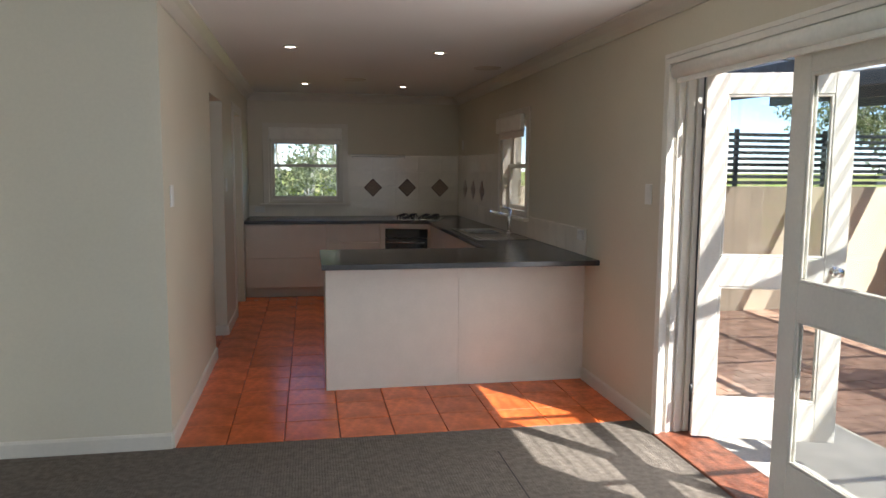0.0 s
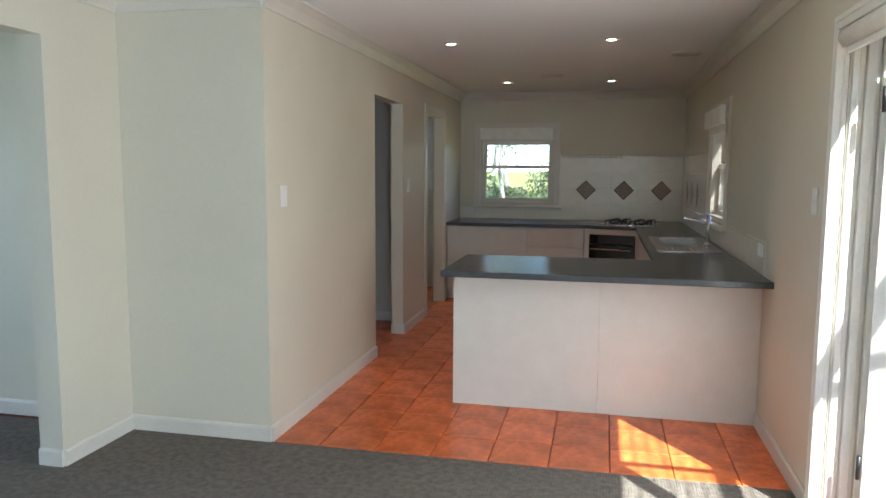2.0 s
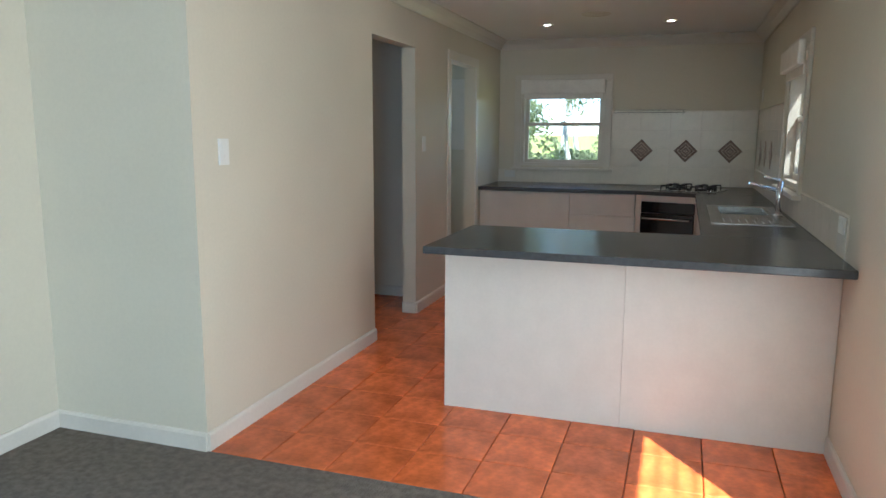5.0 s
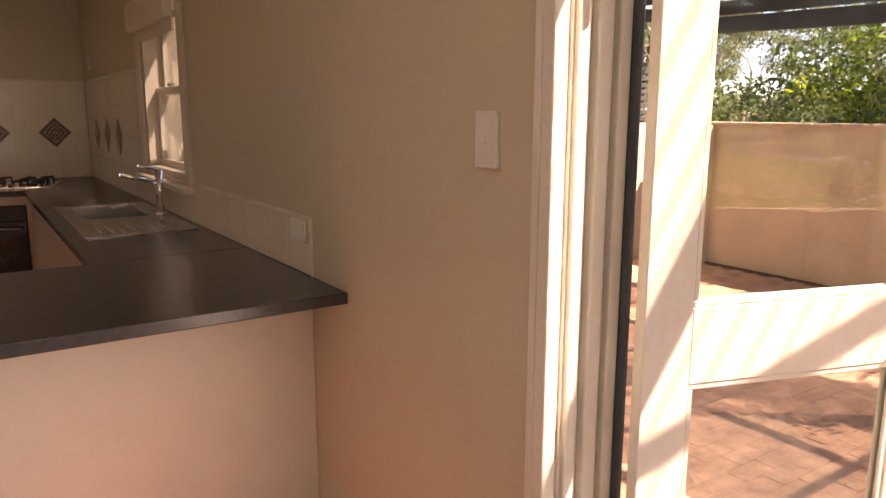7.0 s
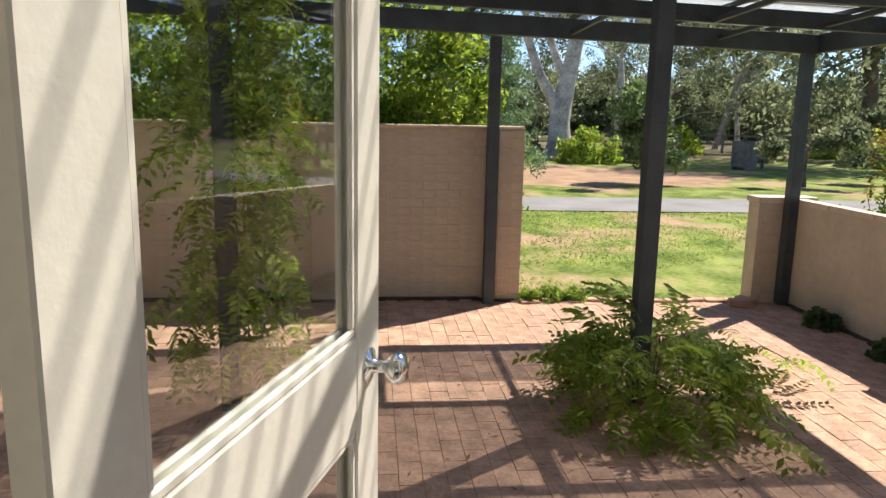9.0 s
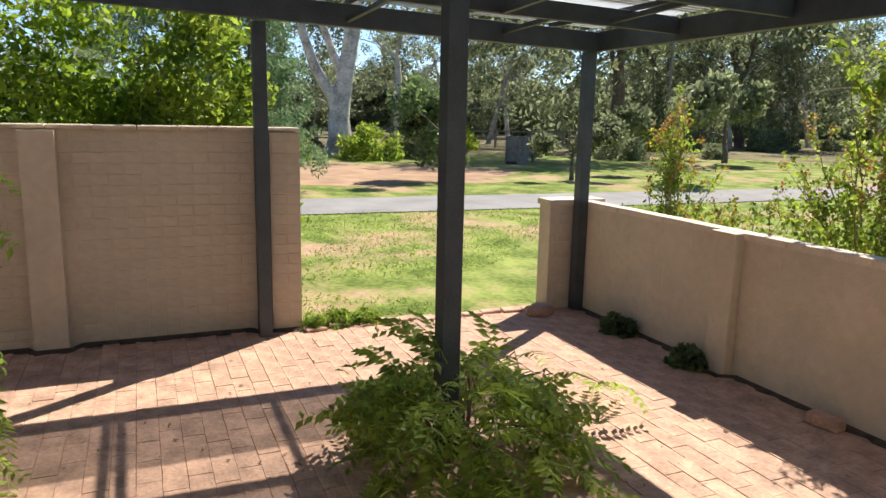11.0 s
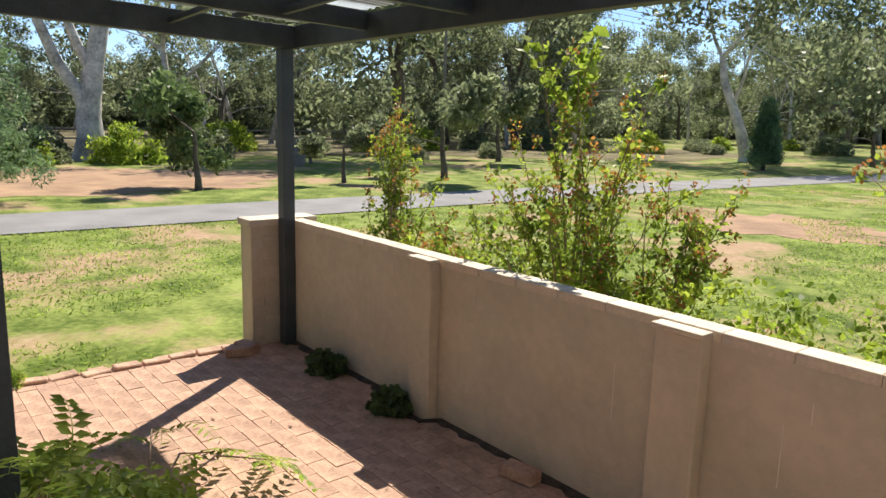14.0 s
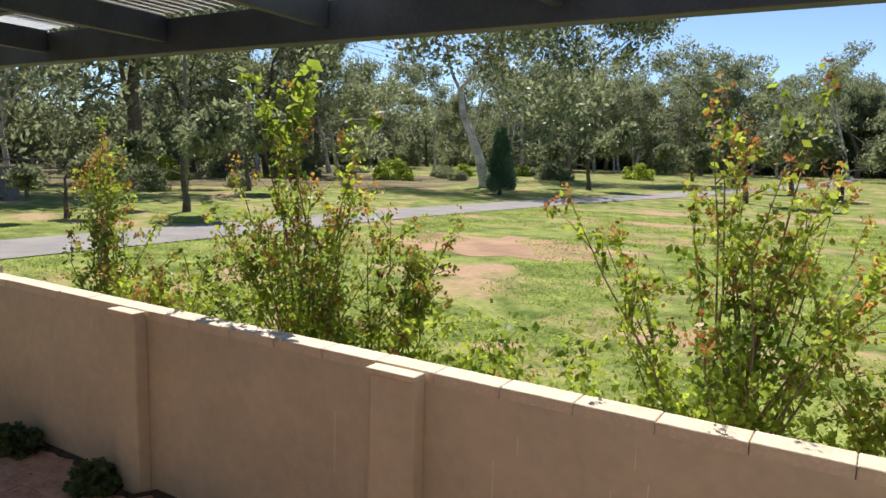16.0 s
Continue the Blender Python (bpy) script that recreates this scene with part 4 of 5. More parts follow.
SHEETS = [(2.515, 3.10, 1), (3.10, 4.30, 1), (4.30, 4.95, 0), (4.95, 5.4, 2), (5.4, 7.40, 0), (7.40, 7.78, 2), (7.78, 8.58, 0)]
for x0, x1, clear in SHEETS:
    y1 = 5.4 if x1 == 3.10 else 9.3
    s = part("roof_sheet", corrugated(x0 + 0.001, x1 - 0.001, -0.5, y1, ZR), [ROOFS, CLEARS, FROST][clear], vr, ["", "clear corrugated sheet", "weathered translucent sheet"][clear])
    if clear == 1:
        # flat strips added above the clear sheet to stripe the sunlight like its corrugations
        bm = bmesh.new()
        k = 0
        while x0 + k * 0.076 + 0.04 < x1:
            xa = x0 + k * 0.076
            v = [bm.verts.new(p) for p in ((xa, -0.5, ZR + 0.02), (xa + 0.03, -0.5, ZR + 0.02), (xa + 0.03, y1, ZR + 0.02 + (y1 + 0.5) * SLOPE), (xa, y1, ZR + 0.02 + (y1 + 0.5) * SLOPE))]
            bm.faces.new(v)
            k += 1
        part("rib", bm, FROST, s, "translucent strips added to break the sunlight into stripes")

# tinted stretch added beyond the clear sheet to keep sun off the sink window
part("roof_sheet", corrugated(2.516, 3.099, 5.41, 9.3, ZR + 5.91 * SLOPE), ROOFS, vr)
plain("landing", box((2.50, 1.7, PATIO - 0.05), (3.75, 4.75, -0.13), 0.012, 2), CONC, "pale worn concrete landing outside the french doors", "landing")

# ---- ground, road and planting ----
ZG = PATIO - 0.07


def lawn_material():
    m = material("patchy_lawn", (0.13, 0.19, 0.035), 0.95, vary=0.35, scale=1.7, fine=14, bump=0.8, bump_scale=30, second=(0.29, 0.33, 0.09), spec=0.1)
    nt = m.node_tree
    b = nt.nodes["Principled BSDF"]
    green = b.inputs["Base Color"].links[0].from_socket
    co = nt.nodes.new("ShaderNodeTexCoord")

    def noise_ramp(scale, lo, hi, detail=6):
        n = nt.nodes.new("ShaderNodeTexNoise")
        n.inputs["Scale"].default_value, n.inputs["Detail"].default_value = scale, detail
        n.inputs["Roughness"].default_value = 0.65
        nt.links.new(co.outputs["Object"], n.inputs["Vector"])
        r = nt.nodes.new("ShaderNodeMapRange")
        r.inputs[1].default_value, r.inputs[2].default_value = lo, hi
        nt.links.new(n.outputs[0], r.inputs[0])
        return r.outputs[0]

    earth = nt.nodes.new("ShaderNodeMix")
    earth.data_type = "RGBA"
    earth.inputs[6].default_value, earth.inputs[7].default_value = (0.34, 0.22, 0.13, 1), (0.46, 0.32, 0.21, 1)
    nt.links.new(noise_ramp(9, 0.35, 0.65), earth.inputs[0])
    mx = nt.nodes.new("ShaderNodeMix")
    mx.data_type = "RGBA"
    nt.links.new(noise_ramp(0.42, 0.52, 0.62, 12), mx.inputs[0])
    nt.links.new(green, mx.inputs[6])
    nt.links.new(earth.outputs[2], mx.inputs[7])
    nt.links.new(mx.outputs[2], b.inputs["Base Color"])
    return m


LAWN = lawn_material()
EARTH = material("bare_pink_earth", (0.38, 0.245, 0.165), 0.95, vary=0.25, scale=1.4, fine=22, bump=0.6, bump_scale=25, second=(0.46, 0.30, 0.19), spec=0.1)
LITTER = material("brown_leaf_litter", (0.15, 0.115, 0.075), 0.95, vary=0.4, scale=0.5, fine=8, bump=0.6, second=(0.24, 0.21, 0.11), spec=0.1)
GRAVEL = material("grey_gravel", (0.27, 0.255, 0.25), 0.95, vary=0.15, scale=1.2, fine=60, bump=0.7, bump_scale=70, spec=0.2)
bm = bmesh.new()
bmesh.ops.create_grid(bm, x_segments=80, y_segments=80, size=600)
for v in bm.verts:
    v.co.z = ZG + (0.0 if v.co.length < 60 else noise.noise(v.co * 0.02) * 0.3)
plain("ground", bm, LAWN, "patchy green lawn with bare earth", "lawn")


def blob_sheet(name, cx, cy, rx, ry, z, mat, seed, label, category, steps=64, rough=0.35):
    bm = bmesh.new()
    c = bm.verts.new((cx, cy, z))
    ring = []
    for k in range(steps):
        a = 2 * math.pi * k / steps
        r = 1 + rough * noise.noise(Vector((3 * math.cos(a), 3 * math.sin(a), seed))) + 0.5 * rough * noise.noise(Vector((9 * math.cos(a), 9 * math.sin(a), seed + 5)))
        ring.append(bm.verts.new((cx + rx * r * math.cos(a), cy + ry * r * math.sin(a), z)))
    for k in range(steps):
        bm.faces.new((c, ring[k], ring[(k + 1) % steps]))
    return plain(name, bm, mat, label, category)


blob_sheet("ground_earth_bare", 10.3, -12.0, 2.6, 1.8, ZG + 0.006, EARTH, 2.0, "bare pink earth patch in the lawn", "bare earth", rough=0.7)
blob_sheet("ground_earth_far", 25.5, -1.5, 4.5, 7.0, ZG + 0.006, EARTH, 7.0, "bare pink earth beyond the drive", "bare earth")
blob_sheet("ground_litter", 62, -25, 30, 90, ZG + 0.012, LITTER, 4.0, "leaf litter under the gum trees", "leaf litter", 128)
ROAD = [(17.6, 60), (17.6, 20), (17.2, 3), (17.0, -5), (16.8, -17), (15.8, -28), (14.0, -38), (11.5, -55), (9.0, -80), (8.0, -130)]
bm = bmesh.new()
prev = None
for i, (x, y) in enumerate(ROAD):
    a, b = Vector((*ROAD[max(i - 1, 0)], 0)), Vector((*ROAD[min(i + 1, len(ROAD) - 1)], 0))
    n = (b - a).normalized().cross(Vector((0, 0, 1)))
    p = Vector((x, y, ZG + 0.02))
    cur = [bm.verts.new(p - n * 1.25), bm.verts.new(p + Vector((0, 0, 0.02))), bm.verts.new(p + n * 1.25)]
    if prev:
        bm.faces.new((prev[0], prev[1], cur[1], cur[0]))
        bm.faces.new((prev[1], prev[2], cur[2], cur[1]))
    prev = cur
bmesh.ops.recalc_face_normals(bm, faces=bm.faces)
plain("road", bm, GRAVEL, "pale grey gravel drive", "road")


def leaf_mesh(name, points, size, mat, rng, droop=0.0, slim=0.45, jitter=0.5):
    """One rhombic leaf at each point (an n x 3 array), turned at random."""
    n = len(points)
    d = rng.normal(size=(n, 3))
    d[:, 2] -= droop
    d /= np.linalg.norm(d, axis=1)[:, None]
    e = np.cross(d, rng.normal(size=(n, 3)))
    e /= np.linalg.norm(e, axis=1)[:, None] + 1e-9
    s = (size * rng.uniform(1 - jitter, 1 + jitter, n))[:, None]
    v = np.stack([points - d * s * 0.5, points + e * s * slim * 0.5, points + d * s * 0.5, points - e * s * slim * 0.5], 1).reshape(-1, 3)
    me = bpy.data.meshes.new(name)
    me.vertices.add(4 * n)
    me.vertices.foreach_set("co", v.astype(np.float32).ravel())
    me.loops.add(4 * n)
    me.loops.foreach_set("vertex_index", np.arange(4 * n, dtype=np.int32))
    me.polygons.add(n)
    me.polygons.foreach_set("loop_start", np.arange(0, 4 * n, 4, dtype=np.int32))
    me.update(calc_edges=True)
    me.validate()
    me.materials.append(mat)
    return me


def clumps(rng, centres, spread, per, flat=0.7):
    out = []
    for c in centres:
        p = rng.normal(size=(per, 3))
        p *= (rng.uniform(0, 1, per) ** 0.4 / np.linalg.norm(p, axis=1))[:, None]
        out.append(np.asarray(c) + p * np.array([spread, spread, spread * flat]) * rng.uniform(0.7, 1.3))
    return np.concatenate(out)


def limbs(bm, rng, p, d, length, radius, depth, tips, spread=0.6, up=0.25, sides=7, kids=(2, 3)):
    pts, rad = [p], [radius]
    for k in range(4):
        d = (d + Vector(rng.normal(size=3)) * 0.14 + Vector((0, 0, up * 0.15))).normalized()
        pts.append(pts[-1] + d * (length / 4))
        rad.append(radius * (1 - 0.13 * (k + 1)))
    tube(pts, rad, sides if depth > 1 else 5, bm, cap=False)
    if depth <= 0:
        tips.append(pts[-1])
        tips.append(pts[-2])
        return
    for k in range(rng.integers(kids[0], kids[1] + 1)):
        q = (d + Vector(rng.normal(size=3)) * spread + Vector((0, 0, up))).normalized()
        limbs(bm, rng, pts[-1] if k < 2 else pts[2], q, length * rng.uniform(0.6, 0.85), rad[-1] * 0.72, depth - 1, tips, spread, up, sides, kids)


def tree(seed, name, label, height, trunk_len, radius, depth, bark, leafmat, leaf, spread, clump, per, up=0.25, flat=0.7, m=None, lean=0.05, group="", kids=(2, 3), category="tree"):
    rng = np.random.default_rng(seed)
    t = thing(name, label, category, m, group)
    bm = bmesh.new()
    tips = []
    d = Vector((rng.normal() * lean, rng.normal() * lean, 1)).normalized()
    tube([(0, 0, -0.15), (0, 0, 0.0), Vector(d) * 0.25], [radius * 1.5, radius * 1.3, radius], 9, bm, cap=False)
    limbs(bm, rng, d * 0.2, d, trunk_len, radius, depth, tips, spread, up, 9, kids)
    part("trunk", bm, bark, t)
    top = max(p.z for p in tips)
    crown = new("crown", leaf_mesh("crown", clumps(rng, [np.array(p) for p in tips], clump, per, flat), leaf, leafmat, rng, droop=0.5))
    crown.parent = t
    s = height / (top + clump * 0.5)
    t.scale = (s, s, s)
    return t


def gum(seed, h, m, bark=BARK, per=90, radius=0.32, label="tall gum tree with pale peeling bark and olive leaves", leafmat=None, trunk=4.2):
    return tree(seed, "gum_tree", label, h, trunk, radius, 4, bark, leafmat or GUMLEAF, 0.27, 0.6, 1.35, per, 0.16, 0.85, m, 0.08, "gum trees", (3, 3))


def old_gum(seed, x, y):
    """A wide trunk that forks low into a slim limb and a thick one, with a thin high crown."""
    rng = np.random.default_rng(seed)
    t = thing("gum_tree", "large old gum tree with a forked pale trunk", "tree", pose(x, y, ZG), "gum trees")
    bm, tips = bmesh.new(), []
    tube([(0, 0.1, -0.2), (0, 0.05, 0.15), (0, 0, 0.9), (0.05, 0.04, 1.7), (0.05, -0.05, 2.5), (0.05, -0.3, 3.8), (0.1, -0.65, 5.6), (0.1, -0.8, 7.6)], [0.85, 0.66, 0.52, 0.47, 0.44, 0.36, 0.33, 0.28], 14, bm, cap=False)
    tube([(0, 0.08, 1.7), (0, 0.35, 2.6), (0.1, 1.05, 3.8), (0, 1.6, 5.2), (-0.1, 2.1, 8.4)], [0.30, 0.25, 0.22, 0.18, 0.14], 10, bm, cap=False)
    tube([(0.05, -0.2, 3.3), (0.2, 0.3, 4.6), (0.3, 0.7, 5.8), (0.5, 0.6, 8.0)], [0.2, 0.18, 0.15, 0.12], 9, bm, cap=False)
    for p, d, r in (((0.1, -0.7, 7.5), (0, -0.35, 1), 0.26), ((0.1, -0.65, 7.0), (0.4, -0.8, 0.8), 0.2), ((-0.1, 2.1, 8.3), (0, 0.5, 1), 0.15), ((-0.1, 2.05, 8.2), (-0.5, 0.9, 0.6), 0.11), ((0.5, 0.6, 8.0), (0.3, 0.3, 1), 0.13)):
        limbs(bm, rng, Vector(p), Vector(d).normalized(), 2.6, r, 3, tips, 0.6, 0.15, 8, (2, 3))
    part("trunk", bm, BARK, t)
    crown = new("crown", leaf_mesh("crown", clumps(rng, [np.array(p) for p in tips], 0.85, 34, 0.8), 0.22, GUMLEAF, rng, droop=0.6))
    crown.parent = t


old_gum(1, 34.2, -4.8)
GUMS = [gum(21, 17, pose(39.3, -23.6, ZG), DARKBARK, 60, label="dark barked gum tree with dense crown"), gum(22, 16, pose(25.0, -38.1, ZG, 0, 0, 200), BARK, 45, 0.25),
        gum(23, 20, pose(30.7, -61, ZG), DARKBARK, 80, label="dark barked gum tree with dense crown"), gum(24, 13, pose(47, -12, ZG), BARK, 50, 0.26), gum(25, 12, pose(52, 2, ZG), DARKBARK, 60, 0.22, label="dark barked gum tree with dense crown")]
rnd = random.Random(31)
FARS = [tree(121 + i, "gum_tree", lab, h, 6.2, r * 1.15, 3, bk, GUMLEAF, 0.29, 0.65, 1.12, 104, 0.14, 0.8, pose(x, y, ZG), 0.08, "gum trees", (3, 3))
        for i, (lab, h, r, bk, x, y) in enumerate((("dark barked gum tree with dense crown", 16, 0.24, DARKBARK, 45, -35), ("tall gum tree with pale peeling bark and olive leaves", 17, 0.22, BARK, 48, -45),
                                                   ("slender gum tree with pale bark and a thin crown", 13, 0.22, BARK, 44, 8), ("slender gum tree with grey bark", 14, 0.18, GREYBARK, 50, -20)))]
for i in range(215):
    if i < 110:
        y = 62 - i * 1.6 + rnd.uniform(-2, 2)
        x = rnd.uniform(42, 92) - (6 if y < -60 else 0)
    else:
        x, y = 60 - (i - 110) * 1.15 + rnd.uniform(-2, 2), rnd.uniform(-175, -105)
    src = FARS[rnd.randrange(4)]
    if rnd.random() < (0.42 if -22 < y < 24 else 0.0):
        continue
    k = rnd.uniform(0.7, 1.1) * (1.3 if i >= 110 else 0.66 if -25 < y < 24 else 1.0)
    c = copy_thing(src, pose(x, y, ZG - 0.1, 0, 0, rnd.uniform(0, 360)))
    c.scale = (src.scale[0] * k,) * 3
# garden beyond the kitchen window
for x, y, k in ((-2.0, 26, 0.5), (1.2, 31, 0.6), (2.6, 27, 0.45), (0.2, 37, 0.7), (-3.4, 38, 0.7), (3.4, 40, 0.7), (-1.5, 48, 0.8), (-4.5, 30, 0.7), (3.5, 34, 0.7), (8.5, 30, 0.8), (-9, 34, 0.8), (0.5, 44, 0.9), (-5.5, 46, 0.9), (6.5, 48, 1.0), (-12, 50, 1.0), (13, 52, 1.0)):
    c = copy_thing(FARS[2], pose(x, y, ZG - 0.1, 0, 0, 50 * x))
    c.scale = (FARS[2].scale[0] * k,) * 3

SM = tree(41, "garden_tree", "small round leafy tree on the far lawn", 3.0, 0.9, 0.06, 3, DARKBARK, DARKLEAF, 0.13, 0.75, 0.34, 130, 0.25, 0.9, pose(21.3, -4.3, ZG), group="small garden trees")
SM2 = tree(42, "garden_tree", "small spreading pale green tree on the lawn", 3.4, 0.8, 0.06, 3, DARKBARK, GUMLEAF, 0.13, 0.85, 0.36, 110, 0.12, 0.7, pose(21.6, -12.6, ZG), group="small garden trees")
for src, x, y, k in ((SM2, 21.8, -8.9, 0.6), (SM2, 19.2, -41, 1.25), (SM2, 9.1, -35.4, 1.2), (SM2, 8.4, -47.5, 1.35), (SM2, 5.5, -44, 1.4), (SM2, 14.0, -60, 1.5), (SM2, 29, -22, 1.1), (SM2, 2.5, -50, 1.6), (SM2, 0.5, -62, 1.7), (SM2, 20, -72, 1.5)):
    c = copy_thing(src, pose(x, y, ZG, 0, 0, 37 * x))
    c.scale = tuple(v * k for v in src.scale)


def bushy(seed, name, label, centre, radii, n, per, spread, leaf, mat, stems=0, category="shrub", slim=0.45, group="", stem_mat=None):
    """A shrub: clumps of leaves in an uneven ellipsoid on a few stems."""
    rng = np.random.default_rng(seed)
    t = thing(name, label, category, pose(*centre), group)
    p = rng.normal(size=(n, 3))
    p /= np.linalg.norm(p, axis=1)[:, None]
    p *= (rng.uniform(0.35, 1, n) ** 0.5)[:, None] * np.array(radii)
    p[:, 2] = np.abs(p[:, 2] + radii[2] * 0.15)
    foliage = new("foliage", leaf_mesh("foliage", clumps(rng, p, spread, per, 0.8), leaf, mat, rng, droop=0.2, slim=slim))
    foliage.parent = t
    for k in range(stems):
        q = Vector(p[k]) * 0.85
        part("stem", tube([(q.x * 0.15, q.y * 0.15, -0.03), Vector((q.x * 0.5, q.y * 0.5, q.z * 0.5)), q], [0.014, 0.01, 0.004], 6), stem_mat or STEM, t)
    return t


for i, (x, y, r, h) in enumerate(((-0.4, 14.2, 0.7, 0.55), (0.9, 14.6, 0.6, 0.7), (2.2, 15.5, 0.8, 0.6), (-2.0, 15.0, 0.9, 0.7), (0.3, 18.0, 1.2, 0.8), (-3.2, 17, 1.2, 0.9))):
    bushy(160 + i, "garden_shrub", "bright green shrub outside the kitchen window", (x, y, ZG), (r, r, h), 60, 60, 0.22, 0.10, HEDGELEAF if i % 2 == 0 else MYRLEAF, 4, "shrub", group="kitchen garden shrubs")

for i, (x, y, r, h, mat) in enumerate(((-2.6, 19.5, 1.3, 3.2, GUMLEAF), (3.0, 21.0, 1.4, 3.6, GUMLEAF), (0.5, 25.0, 1.5, 2.9, GUMLEAF), (-5.2, 21.0, 1.6, 3.8, GUMLEAF))):
    bushy(180 + i, "garden_shrub", "tall loose green shrub at the back of the kitchen garden", (x, y, ZG), (r, r, h), 80, 46, 0.42, 0.16, mat, 5, "shrub", group="kitchen garden shrubs")

# conifer and cypress
for x, y, h, r, s in ((20.8, 0.9, 6.0, 1.7, 51), (24.0, 2.6, 7.5, 2.2, 52), (20.1, -30.7, 3.1, 0.75, 53)):
    rng = np.random.default_rng(s)
    t = thing("conifer", "dark green feathery conifer on the far lawn", "conifer", pose(x, y, ZG), "conifers")
    part("trunk", tube([(0, 0, -0.1), (0, 0, h * 0.95)], [0.11, 0.02], 8), DARKBARK, t)
    z = rng.uniform(0.05, 1.0, 520)
    a = rng.uniform(0, 2 * math.pi, 520)
    rr = r * (1.02 - z) ** 0.7 * rng.uniform(0.5, 1.1, 520)
    c = np.stack([rr * np.cos(a), rr * np.sin(a), z * h + 0.15], 1)
    f = new("foliage", leaf_mesh("foliage", clumps(rng, c, 0.25, 64, 0.7), 0.13, CONIFER, rng, slim=0.22))
    f.parent = t

# low scrub in front of the woods
rnd = random.Random(5)
SCRUB = bushy(61, "scrub_bush", "low grey green scrub bush", (31, 0.5, ZG), (1.1, 1.1, 1.0), 60, 60, 0.28, 0.14, GUMLEAF, group="scrub bushes")
SCRUB2 = bushy(62, "scrub_bush", "low bright green scrub bush", (32, -2, ZG), (1.0, 1.0, 0.9), 60, 60, 0.26, 0.13, MYRLEAF, group="scrub bushes")
for i in range(34):
    src = SCRUB if i % 3 else SCRUB2
    y = 8 - i * 2.3 + rnd.uniform(-1, 1)
    c = copy_thing(src, pose(rnd.uniform(31, 42) + max(0, -y - 40) * -0.3, y, ZG, 0, 0, rnd.uniform(0, 360)))
    c.scale = (rnd.uniform(0.6, 1.5),) * 3
UNDER = bushy(63, "understorey_shrub", "dense shadowy shrub deep in the woods", (88, 0, ZG), (4.5, 4.5, 3.0), 110, 70, 0.8, 0.34, GUMLEAF, group="woodland understorey")
for i in range(62):
    if i < 30:
        x, y = rnd.uniform(78, 98) - max(0, i - 20) * 1.5, 70 - i * 6.2
    else:
        x, y = 66 - (i - 30) * 3.9, rnd.uniform(-190, -135)
    c = copy_thing(UNDER, pose(x, y, ZG, 0, 0, rnd.uniform(0, 360)))
    c.scale = (rnd.uniform(1.2, 2.0) * (1.35 if i > 14 else 0.9),) * 3
for i in range(30):
    a = radians(-28 - 2.6 * i)
    c = copy_thing(UNDER, pose(3 + 118 * math.cos(a), 2 + 150 * math.sin(a), ZG - 0.3, 0, 0, 47 * i))
    c.scale = (2.3, 2.3, rnd.uniform(2.6, 4.0))
for i in range(16):
    src = (SCRUB, SCRUB2)[i % 2]
    c = copy_thing(src, pose(-9 + i * 1.2, rnd.uniform(24, 32), ZG, 0, 0, rnd.uniform(0, 360)))
    c.scale = (rnd.uniform(0.9, 1.5),) * 3
# hedge over the tall wall
bushy(71, "hedge", "dense leafy hedge rising over the screen wall", (9.75, 5.2, ZG), (0.85, 3.1, 3.0), 520, 60, 0.26, 0.085, HEDGELEAF, 30, "hedge")
bushy(72, "hedge", "dark green hedge rising over the screen wall", (10.2, 6.6, ZG), (0.9, 3.6, 3.4), 420, 60, 0.30, 0.09, DARKLEAF, 20, "hedge")
bushy(73, "hedge", "yellow green creeper at the end of the screen wall", (9.6, 2.95, ZG + 1.2), (0.5, 0.62, 1.7), 130, 50, 0.2, 0.08, MYRLEAF, 6, "hedge")

